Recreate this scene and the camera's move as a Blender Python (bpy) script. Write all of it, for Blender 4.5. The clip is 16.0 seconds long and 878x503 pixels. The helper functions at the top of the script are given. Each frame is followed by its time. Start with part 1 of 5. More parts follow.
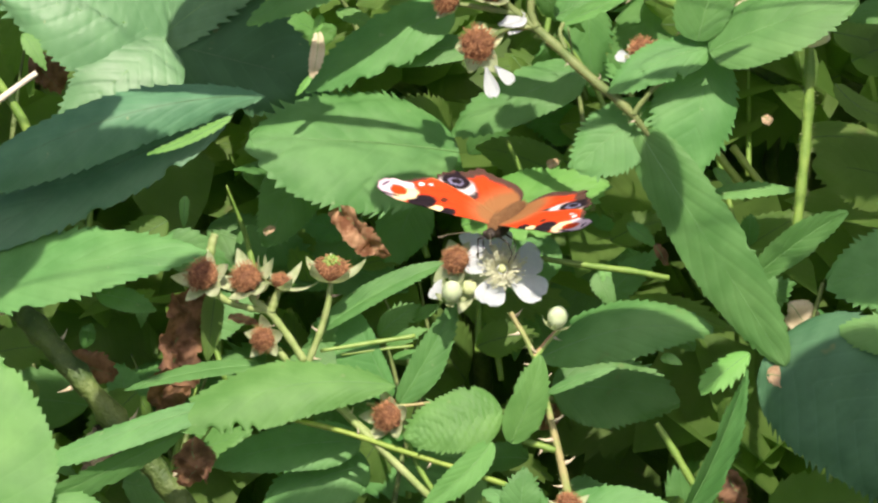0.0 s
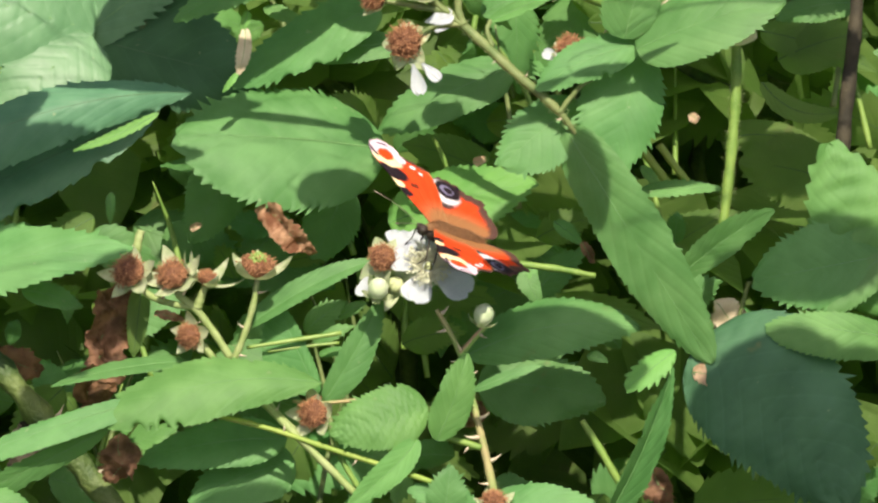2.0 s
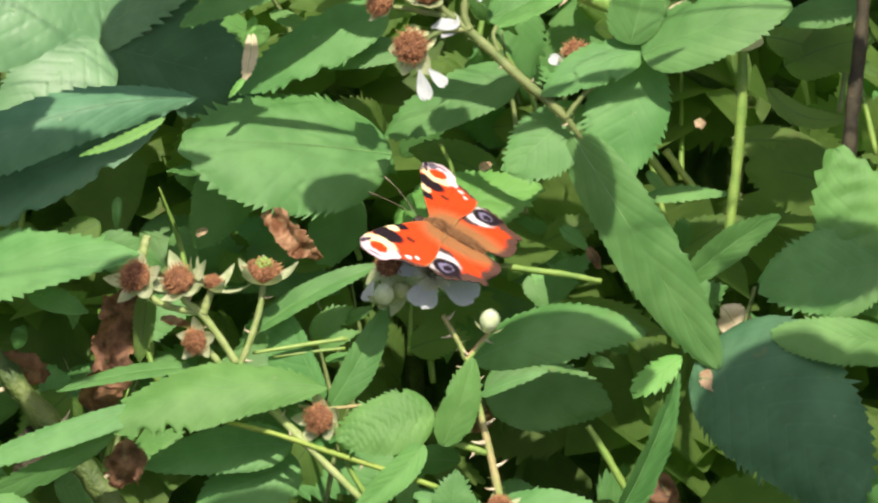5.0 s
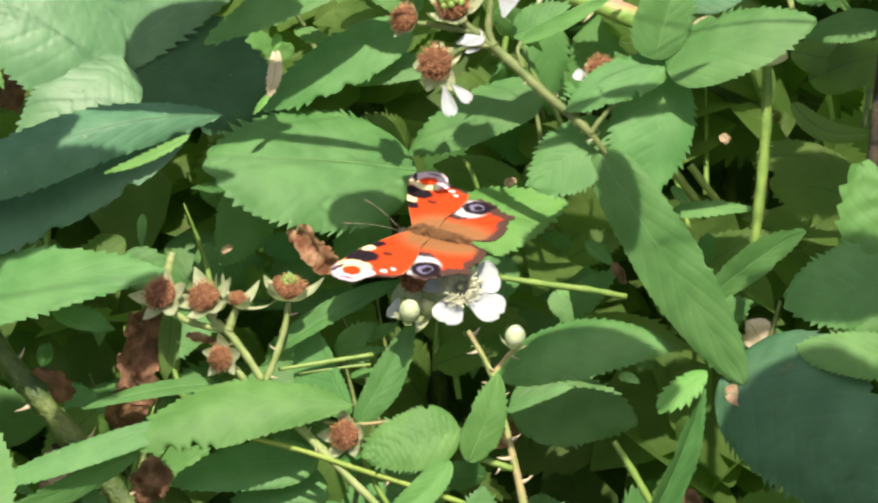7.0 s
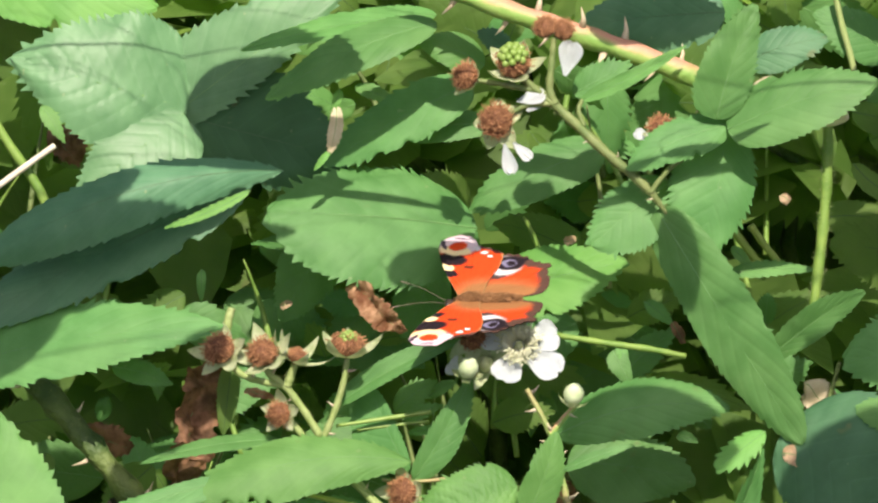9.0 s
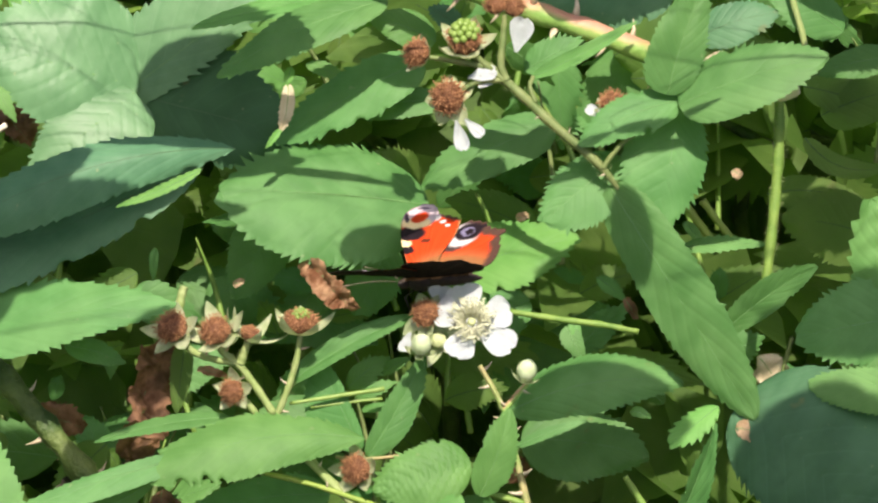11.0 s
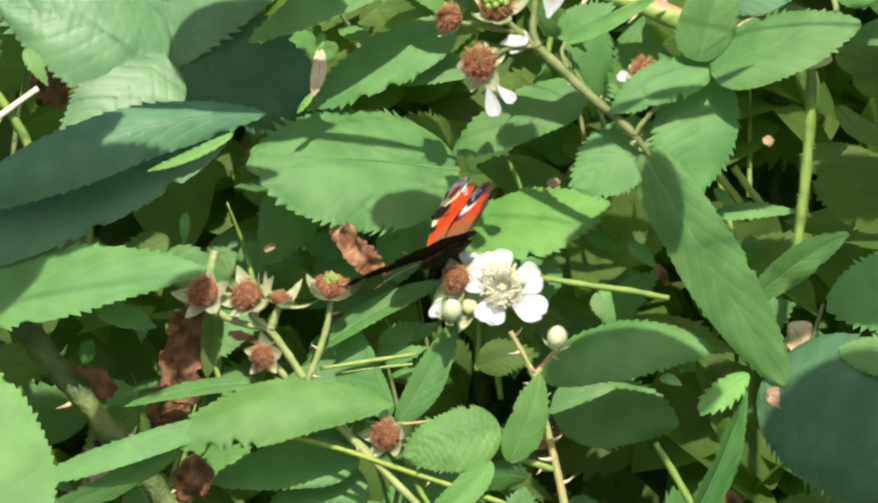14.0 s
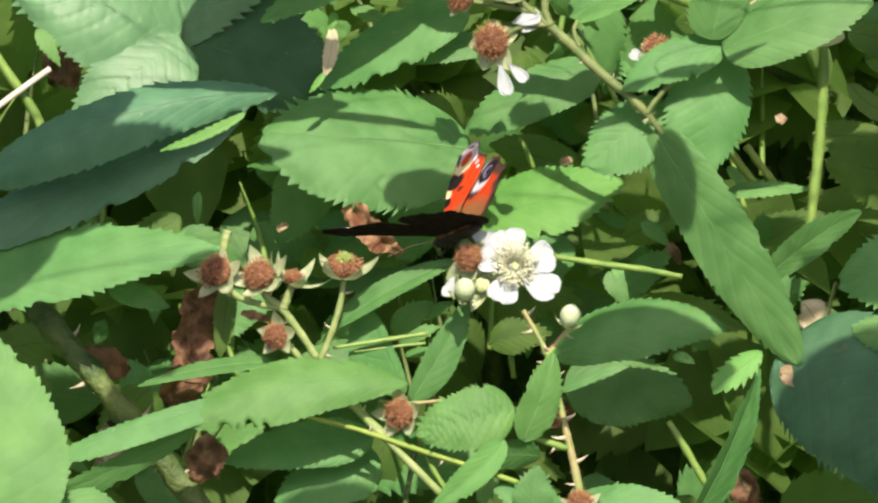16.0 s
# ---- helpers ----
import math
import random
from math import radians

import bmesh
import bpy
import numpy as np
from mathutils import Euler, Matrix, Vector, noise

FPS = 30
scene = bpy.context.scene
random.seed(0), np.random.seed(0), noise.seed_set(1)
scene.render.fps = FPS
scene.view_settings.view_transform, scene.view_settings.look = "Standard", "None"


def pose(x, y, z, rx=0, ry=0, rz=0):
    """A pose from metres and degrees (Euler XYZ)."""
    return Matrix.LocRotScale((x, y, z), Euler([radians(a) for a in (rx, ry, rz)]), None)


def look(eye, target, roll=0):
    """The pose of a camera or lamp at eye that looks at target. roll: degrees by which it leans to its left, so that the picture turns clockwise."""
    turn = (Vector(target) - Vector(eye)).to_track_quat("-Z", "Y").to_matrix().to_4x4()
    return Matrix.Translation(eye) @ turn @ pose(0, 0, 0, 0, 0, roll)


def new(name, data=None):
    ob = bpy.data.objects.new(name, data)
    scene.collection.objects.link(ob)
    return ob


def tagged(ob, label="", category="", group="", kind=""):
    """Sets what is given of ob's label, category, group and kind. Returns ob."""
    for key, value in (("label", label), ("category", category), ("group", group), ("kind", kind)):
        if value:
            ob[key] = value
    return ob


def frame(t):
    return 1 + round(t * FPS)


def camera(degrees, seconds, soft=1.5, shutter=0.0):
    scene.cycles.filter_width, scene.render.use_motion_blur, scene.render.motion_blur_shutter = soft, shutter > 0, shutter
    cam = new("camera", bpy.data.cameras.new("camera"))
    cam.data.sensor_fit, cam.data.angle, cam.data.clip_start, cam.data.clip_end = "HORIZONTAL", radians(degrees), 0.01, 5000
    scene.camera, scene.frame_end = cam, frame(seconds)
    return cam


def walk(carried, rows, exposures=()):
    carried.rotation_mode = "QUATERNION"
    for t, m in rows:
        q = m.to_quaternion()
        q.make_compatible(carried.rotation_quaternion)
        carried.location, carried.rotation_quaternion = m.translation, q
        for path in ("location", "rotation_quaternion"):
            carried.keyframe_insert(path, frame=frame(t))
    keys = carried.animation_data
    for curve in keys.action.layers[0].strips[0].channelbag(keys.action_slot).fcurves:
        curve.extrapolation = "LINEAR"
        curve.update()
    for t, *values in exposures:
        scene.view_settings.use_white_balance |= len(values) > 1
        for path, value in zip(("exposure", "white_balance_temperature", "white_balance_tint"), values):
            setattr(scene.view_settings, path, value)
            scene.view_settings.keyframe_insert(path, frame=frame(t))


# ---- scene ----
cam = camera(9.0, 16.0, soft=2.4)
EYE = Vector((0.0, 0.0, 1.05))
TILT = -25.0
# seconds, small turns of the hand-held camera about its own axes (degrees)
TURNS = [
    (0, 0, -0, 0),
    (0.5, 0.2418, -0.0183, 0.1948),
    (1, 0.1209, -0.3325, 0.2228),
    (1.5, -0.0386, -0.7153, 0.1552),
    (2, -0.0298, -0.7555, 0.1701),
    (2.5, -0.0283, -0.7755, 0.1192),
    (3, -0.0169, -0.7742, 0.1098),
    (5.5, 0.0617, -0.6716, 0.2058),
    (6, 0.2057, -0.6674, 0.086),
    (6.5, 0.1912, -0.5703, -0.0249),
    (7, 0.1911, -0.4346, -0.0061),
    (7.5, 0.1959, -0.3544, 0.0507),
    (8, 0.2068, -0.3182, 0.1318),
    (8.5, 0.5053, 0.1899, 0.3003),
    (9, 0.7811, 0.1716, 0.4986),
    (9.5, 0.8594, -0.1196, 0.4127),
    (12, 0.3477, -0.3397, 0.1197),
    (12.5, 0.3404, -0.323, 0.0804),
    (13, 0.3475, -0.2881, 0.1389),
    (13.5, 0.3001, -0.2612, 0.3514),
    (14, 0.1904, 0.0023, 0.415),
    (14.5, -0.2114, 0.347, 0.2727),
    (15, -0.2725, 0.365, 0.1625),
    (15.5, -0.1896, 0.2657, 0.2),
    (16, -0.0252, 0.1335, 0.2559),
]
walk(cam, [(t, pose(0, 0, EYE.z, 90 + TILT) @ pose(0, 0, 0, rx, ry, rz)) for t, rx, ry, rz in TURNS])

# ---- thicket grid: right and down in steps of 0.14 mm on the plane of the blossom, depth behind that plane ----
U = 0.00014
REACH = 9961.7 * U
RIGHT = Vector((1, 0, 0))
AHEAD = Vector((0, math.cos(radians(TILT)), math.sin(radians(TILT))))
BACK = -AHEAD
ABOVE = RIGHT.cross(AHEAD)


def spot(x, y, d=0.0):
    k = 1 + d * U / REACH
    return EYE + AHEAD * (REACH + d * U) + (RIGHT * (x - 784) + ABOVE * (449.5 - y)) * (U * k)


def way(r, u, b):
    """A direction: right, up and back towards the viewer."""
    return (RIGHT * r + ABOVE * u + BACK * b).normalized()


# ---- light ----
SUN = way(0.06, 0.62, 0.78)
world = bpy.data.worlds.new("sky")
scene.world = world
world.use_nodes = True
wn = world.node_tree.nodes
sky = wn.new("ShaderNodeTexSky")
sky.sky_type = "NISHITA"
sky.sun_disc = False
sky.sun_elevation = math.asin(SUN.z)
sky.sun_rotation = math.atan2(SUN.x, SUN.y)
sky.dust_density, sky.ozone_density, sky.air_density = 4.0, 0.4, 0.85
world.node_tree.links.new(sky.outputs[0], wn["Background"].inputs[0])
wn["Background"].inputs[1].default_value = 0.10
lamp = bpy.data.lights.new("sun", "SUN")
lamp.energy, lamp.angle, lamp.color = 4.9, radians(0.55), (1.0, 0.93, 0.76)
new("sun", lamp).matrix_world = look(SUN * 5, (0, 0, 0))
scene.view_settings.exposure = 0.66

# ---- materials ----


class Graph:
    """Short hand for shader nodes."""

    def __init__(self, name):
        self.mat = bpy.data.materials.new(name)
        self.mat.use_nodes = True
        self.tree = self.mat.node_tree
        self.bsdf = self.tree.nodes["Principled BSDF"]
        self.out = self.tree.nodes["Material Output"]

    def node(self, kind, **sets):
        n = self.tree.nodes.new(kind)
        for k, v in sets.items():
            if k == "op":
                n.operation = v
            elif k == "blend":
                n.data_type, n.blend_type = "RGBA", v
            elif k == "uv":
                n.uv_map = v
        return n

    def put(self, socket, value):
        if isinstance(value, bpy.types.NodeSocket):
            self.tree.links.new(value, socket)
        elif isinstance(value, (tuple, list)) and len(value) == 3 and socket.type == "RGBA":
            socket.default_value = (*value, 1)
        else:
            socket.default_value = value

    def math(self, op, a, b=0.0, c=None):
        n = self.node("ShaderNodeMath", op=op)
        self.put(n.inputs[0], a)
        self.put(n.inputs[1], b)
        if c is not None:
            self.put(n.inputs[2], c)
        return n.outputs[0]

    def step(self, value, lo, hi):
        n = self.node("ShaderNodeMapRange")
        n.interpolation_type = "SMOOTHSTEP"
        self.put(n.inputs[0], value)
        n.inputs[1].default_value, n.inputs[2].default_value = lo, hi
        return n.outputs[0]

    def mix(self, fac, a, b, blend="MIX"):
        n = self.node("ShaderNodeMix", blend=blend)
        self.put(n.inputs[0], fac)
        self.put(n.inputs[6], a)
        self.put(n.inputs[7], b)
        return n.outputs[2]

    def noise(self, scale, detail=3.0, vector=None, rough=0.55):
        n = self.node("ShaderNodeTexNoise")
        n.inputs["Scale"].default_value, n.inputs["Detail"].default_value = scale, detail
        n.inputs["Roughness"].default_value = rough
        self.put(n.inputs["Vector"], vector if vector is not None else self.place())
        return n.outputs[0]

    def place(self):
        return self.node("ShaderNodeTexCoord").outputs["Object"]

    def rand(self):
        return self.node("ShaderNodeObjectInfo").outputs["Random"]

    def bump(self, height, strength, distance):
        n = self.node("ShaderNodeBump")
        n.inputs["Strength"].default_value, n.inputs["Distance"].default_value = strength, distance
        self.put(n.inputs["Height"], height)
        self.put(self.bsdf.inputs["Normal"], n.outputs[0])
        return n.outputs[0]

    def set(self, **v):
        for k, value in v.items():
            self.put(self.bsdf.inputs[{"color": "Base Color", "rough": "Roughness", "spec": "Specular IOR Level",
                                       "sheen": "Sheen Weight", "metal": "Metallic"}[k]], value)

    def thin(self, color, share, normal=None):
        """Lets part of the light through, as a leaf or a petal does."""
        t = self.node("ShaderNodeBsdfTranslucent")
        self.put(t.inputs[0], color)
        if normal is not None:
            self.put(t.inputs[1], normal)
        m = self.node("ShaderNodeMixShader")
        self.put(m.inputs[0], share)
        self.tree.links.new(self.bsdf.outputs[0], m.inputs[1])
        self.tree.links.new(t.outputs[0], m.inputs[2])
        self.tree.links.new(m.outputs[0], self.out.inputs[0])


def leaf_material(name, dark, light, vein, rough, share, glow):
    g = Graph(name)
    uv = g.node("ShaderNodeUVMap", uv="UVMap")
    sep = g.node("ShaderNodeSeparateXYZ")
    g.put(sep.inputs[0], uv.outputs[0])
    u = g.math("ABSOLUTE", sep.outputs[0])
    phase = g.math("SUBTRACT", g.math("MULTIPLY", sep.outputs[1], 8.0), g.math("MULTIPLY", u, 2.4))
    dist = g.math("PINGPONG", phase, 0.5)
    side = g.math("SUBTRACT", 1.0, g.step(dist, 0.015, 0.075))
    fine = g.noise(2600, 2)
    mott = g.noise(130, 4)
    blot = g.noise(38, 2)
    col = g.mix(g.step(mott, 0.3, 0.72), dark, light)
    col = g.mix(g.math("MULTIPLY", g.step(blot, 0.45, 0.7), 0.35), col, vein)
    col = g.mix(g.math("MULTIPLY", side, 0.13), col, vein)
    speck = g.step(g.noise(420, 1), 0.76, 0.80)
    col = g.mix(g.math("MULTIPLY", speck, 0.4), col, (0.28, 0.30, 0.16))
    blemish = g.step(g.noise(95, 3), 0.70, 0.76)
    col = g.mix(g.math("MULTIPLY", blemish, 0.45), col, (0.16, 0.14, 0.06))
    hue = g.node("ShaderNodeHueSaturation")
    g.put(hue.inputs["Hue"], g.math("ADD", 0.497, g.math("MULTIPLY", g.rand(), 0.016)))
    g.put(hue.inputs["Value"], g.math("ADD", 0.90, g.math("MULTIPLY", g.rand(), 0.2)))
    g.put(hue.inputs["Color"], col)
    h = g.math("ADD", g.math("MULTIPLY", g.step(dist, 0.0, 0.28), 1.0), g.math("MULTIPLY", fine, 0.35))
    n = g.bump(h, 0.12, 0.0005)
    g.set(color=hue.outputs[0], rough=g.math("ADD", rough, g.math("MULTIPLY", mott, 0.2)), spec=0.24)
    g.thin(glow, share, n)
    return g.mat


LEAF = leaf_material("bramble leaf", (0.073, 0.178, 0.050), (0.118, 0.247, 0.080), (0.165, 0.29, 0.10), 0.45, 0.27, (0.22, 0.42, 0.04))
LEAF_OLD = leaf_material("old bramble leaf", (0.090, 0.182, 0.082), (0.130, 0.238, 0.115), (0.20, 0.33, 0.18), 0.34, 0.15, (0.12, 0.30, 0.06))
LEAF_YOUNG = leaf_material("young bramble leaf", (0.092, 0.210, 0.056), (0.140, 0.283, 0.084), (0.20, 0.36, 0.11), 0.45, 0.30, (0.27, 0.50, 0.08))
LIME = leaf_material("lime-green young leaf", (0.102, 0.255, 0.052), (0.158, 0.335, 0.080), (0.23, 0.41, 0.12), 0.45, 0.32, (0.34, 0.56, 0.08))
# darker copy of the leaf, with blue sky shade put into its colour
LEAF_SHADE_BLUE = leaf_material("shade-blue bramble leaf", (0.035, 0.094, 0.042), (0.051, 0.122, 0.056), (0.095, 0.20, 0.11), 0.62, 0.12, (0.10, 0.24, 0.06))
# grey-green leaf, its tone pulled towards bluish shade
LEAF_SHADE_GREY = leaf_material("shade-grey bramble leaf", (0.060, 0.150, 0.074), (0.090, 0.200, 0.102), (0.14, 0.23, 0.14), 0.42, 0.14, (0.12, 0.28, 0.06))
LEAF_DEEP = leaf_material("undergrowth leaf", (0.075, 0.130, 0.028), (0.125, 0.190, 0.045), (0.15, 0.21, 0.06), 0.5, 0.5, (0.30, 0.48, 0.10))


def plain(name, a, b, scale, rough=0.6, bump=0.3, size=0.0004, glow=None, spec=0.4):
    g = Graph(name)
    n1, n2 = g.noise(scale, 4), g.noise(scale * 9, 2)
    col = g.mix(g.step(n1, 0.32, 0.68), a, b)
    g.set(color=g.mix(g.math("MULTIPLY", n2, 0.35), col, tuple(v * 0.55 for v in a)), rough=rough, spec=spec)
    nor = g.bump(g.math("ADD", n1, g.math("MULTIPLY", n2, 0.5)), bump, size)
    if glow:
        g.thin(glow, 0.3, nor)
    return g.mat


STEM = plain("green stem", (0.112, 0.205, 0.034), (0.205, 0.295, 0.060), 160)
RIB = plain("leaf midrib", (0.12, 0.25, 0.075), (0.17, 0.31, 0.10), 300)
# midrib darkened to go with leaves that carry shade in their colour
RIB_SHADE = plain("shade-dark leaf midrib", (0.055, 0.115, 0.045), (0.085, 0.16, 0.065), 300)
OLIVE = plain("olive stem", (0.115, 0.165, 0.05), (0.21, 0.235, 0.09), 160)
STEM_PALE = plain("pale hairy stem", (0.22, 0.285, 0.09), (0.31, 0.35, 0.15), 200)
STEM_YELLOW = plain("yellowish stem", (0.20, 0.29, 0.045), (0.30, 0.34, 0.08), 90)
STEM_RED = plain("reddish stem", (0.23, 0.31, 0.09), (0.38, 0.28, 0.145), 120)


def flushed_cane():
    """Green below, flushed pink where the sun reaches the upper side, with fine streaks."""
    g = Graph("green cane")
    n1, n2 = g.noise(120, 4), g.noise(900, 2)
    geo = g.node("ShaderNodeNewGeometry")
    sep = g.node("ShaderNodeSeparateXYZ")
    g.put(sep.inputs[0], geo.outputs["Normal"])
    flush = g.step(g.math("ADD", sep.outputs[2], g.math("MULTIPLY", g.math("SUBTRACT", n1, 0.5), 1.1)), 0.25, 0.95)
    col = g.mix(g.step(n1, 0.3, 0.7), (0.19, 0.34, 0.07), (0.30, 0.44, 0.12))
    col = g.mix(flush, col, (0.52, 0.24, 0.17))
    g.set(color=g.mix(g.math("MULTIPLY", n2, 0.3), col, (0.10, 0.12, 0.04)), rough=0.55, spec=0.4)
    g.bump(g.math("ADD", n1, n2), 0.4, 0.0004)
    return g.mat


CANE = flushed_cane()
# blotchy green-brown cane; the dark tone also stands in for shade on it
CANE_OLD_SHADED = plain("old cane darkened as shade", (0.035, 0.068, 0.016), (0.16, 0.20, 0.060), 70, 0.6, 0.8, 0.002)
THORN = plain("thorn", (0.52, 0.40, 0.28), (0.62, 0.52, 0.40), 300)
STRAW = plain("dry straw", (0.62, 0.52, 0.42), (0.72, 0.64, 0.55), 200)
RUST = plain("withered stamens", (0.28, 0.125, 0.058), (0.46, 0.23, 0.115), 500, 0.8)
RUST_DARK = plain("withered core", (0.12, 0.045, 0.02), (0.20, 0.08, 0.035), 500, 0.8)
SEPAL = plain("downy sepal", (0.58, 0.64, 0.38), (0.82, 0.82, 0.62), 400, 0.75, glow=(0.4, 0.5, 0.2))
BERRY = plain("unripe berry", (0.17, 0.26, 0.05), (0.25, 0.34, 0.09), 300, 0.4)
PETAL = plain("white petal", (0.72, 0.74, 0.80), (0.78, 0.79, 0.86), 120, 0.6, 0.35, 0.0006, glow=(0.85, 0.85, 0.85))
STAMEN = plain("cream stamen", (0.78, 0.77, 0.58), (0.86, 0.84, 0.68), 400, 0.6, glow=(0.8, 0.8, 0.5))
PISTIL = plain("pistil", (0.40, 0.44, 0.22), (0.52, 0.54, 0.30), 500, 0.7)
BUD = plain("bud", (0.48, 0.56, 0.32), (0.64, 0.68, 0.47), 200, 0.6)
DEAD = plain("dead leaf", (0.045, 0.020, 0.011), (0.38, 0.19, 0.11), 260, 0.7, 0.6, 0.001, glow=(0.4, 0.16, 0.06))
DEAD_PALE = plain("bleached dead leaf", (0.42, 0.26, 0.15), (0.60, 0.42, 0.29), 130, 0.7, 0.6, 0.001, glow=(0.5, 0.25, 0.1))
CREAM = plain("cream bract", (0.55, 0.44, 0.30), (0.72, 0.62, 0.46), 250, 0.7, 0.4, 0.0006, glow=(0.6, 0.5, 0.3))
DEAD_WARM = plain("orange dead leaf", (0.17, 0.060, 0.025), (0.60, 0.34, 0.20), 300, 0.7, 0.6, 0.001, glow=(0.5, 0.18, 0.05))
# near-black brown, shade put into the colour of a cane and a gap
SHADE_BROWN = plain("shade-dark brown", (0.020, 0.016, 0.009), (0.056, 0.044, 0.025), 140, 0.8, 0.6, 0.001)
SOIL = plain("leaf litter", (0.055, 0.044, 0.024), (0.120, 0.090, 0.052), 18, 0.9, 0.8, 0.01)

# ---- building ----


def part(name, bm, material, parent, label="", smooth=True):
    me = bpy.data.meshes.new(name)
    bm.to_mesh(me)
    bm.free()
    return mesh_part(name, me, material, parent, label, smooth)


def mesh_part(name, me, material, parent, label="", smooth=True):
    me.materials.append(material)
    if smooth:
        me.shade_smooth()
        if name in ("petal", "petal_blade", "sepal"):
            me.set_sharp_from_angle(angle=radians(45))
    ob = new(name, me)
    if parent is not None:
        ob.parent = parent
    if label:
        ob["label"] = label
    return ob


def thing(name, at, label, category, group=""):
    ob = new(name)
    ob.empty_display_size = 0.005
    ob.location = at
    return tagged(ob, label, category, group)


def spline(points, n):
    """Points along a smooth curve through the given ones."""
    p = [points[0] * 2 - points[1], *points, points[-1] * 2 - points[-2]]
    out = []
    for i in range(len(points) - 1):
        a, b, c, d = p[i:i + 4]
        for j in range(n):
            t = j / n
            out.append(0.5 * ((2 * b) + (c - a) * t + (2 * a - 5 * b + 4 * c - d) * t * t + (3 * b - a - 3 * c + d) * t ** 3))
    out.append(points[-1].copy())
    return out


def tube(bm, points, radii, segs=8, wobble=0.0, seed=0):
    """A closed round bar along points, with a radius at each."""
    rings = []
    up = Vector((0.31, 0.2, 0.93))
    for i, p in enumerate(points):
        t = (points[min(i + 1, len(points) - 1)] - points[max(i - 1, 0)]).normalized()
        a = t.cross(up).normalized()
        b = t.cross(a)
        ring = []
        for k in range(segs):
            w = 2 * math.pi * k / segs
            r = radii[i] * (1 + wobble * noise.noise(p * 260 + Vector((seed, k * 1.7, 0))))
            ring.append(bm.verts.new(p + (a * math.cos(w) + b * math.sin(w)) * r))
        rings.append(ring)
    for r0, r1 in zip(rings, rings[1:]):
        for k in range(segs):
            bm.faces.new((r0[k], r0[(k + 1) % segs], r1[(k + 1) % segs], r1[k]))
    bm.faces.new(rings[0][::-1])
    bm.faces.new(rings[-1])


def lerp(seq, f):
    f = f * (len(seq) - 1)
    i = min(int(f), len(seq) - 2)
    return seq[i] + (seq[i + 1] - seq[i]) * (f - i)


def stem(name, pts, radii, material, label, thorns=0, hairs=0, seed=1, category="stem", thorn_size=14, group="", lumps=0.12):
    """A stem through grid points (x, y, d) with radii in grid steps; thorns are parts of their own."""
    rng = random.Random(seed)
    world_pts = [spot(*p) for p in pts]
    base = world_pts[0]
    line = spline([p - base for p in world_pts], 8)
    n = len(line) - 1
    rad = [lerp(radii, i / n) * U * (1 + 0.07 * math.sin(i * 1.3 + seed)) for i in range(n + 1)]
    ob = thing(name, base, label, category, group)
    bm = bmesh.new()
    tube(bm, line, rad, 10, lumps, seed)
    part("stalk", bm, material, ob)
    for k in range(thorns):
        f = (k + 0.5 + rng.uniform(-0.3, 0.3)) / thorns
        p, r = lerp(line, f), lerp(rad, f)
        t = (lerp(line, min(f + 0.03, 1)) - lerp(line, max(f - 0.03, 0))).normalized()
        side = t.cross(BACK).normalized() * (1 if k % 2 else -1)
        out = (side + BACK * rng.uniform(-0.3, 0.7)).normalized()
        size = thorn_size * U * rng.uniform(0.7, 1.25)
        bm = bmesh.new()
        q = p + out * r * 0.7
        tube(bm, [q, q + out * size * 0.5 - t * size * 0.08, q + out * size - t * size * 0.32],
             [size * 0.20, size * 0.10, size * 0.012], 6)
        part("thorn", bm, THORN, ob)
    if hairs:
        bm = bmesh.new()
        for k in range(hairs):
            f = rng.random()
            p, r = lerp(line, f), lerp(rad, f)
            t = (lerp(line, min(f + 0.03, 1)) - lerp(line, max(f - 0.03, 0))).normalized()
            o = (t.cross(Vector((rng.uniform(-1, 1), rng.uniform(-1, 1), rng.uniform(-1, 1)))).normalized() + t * rng.uniform(-0.3, 0.3))
            ln = rng.uniform(4, 9) * U
            tube(bm, [p + o * r * 0.8, p + o * (r + ln)], [0.5 * U, 0.15 * U], 3)
        tagged(part("hair_fringe", bm, STEM_PALE, ob, "fine pale hairs"), kind="stuff")
    return ob


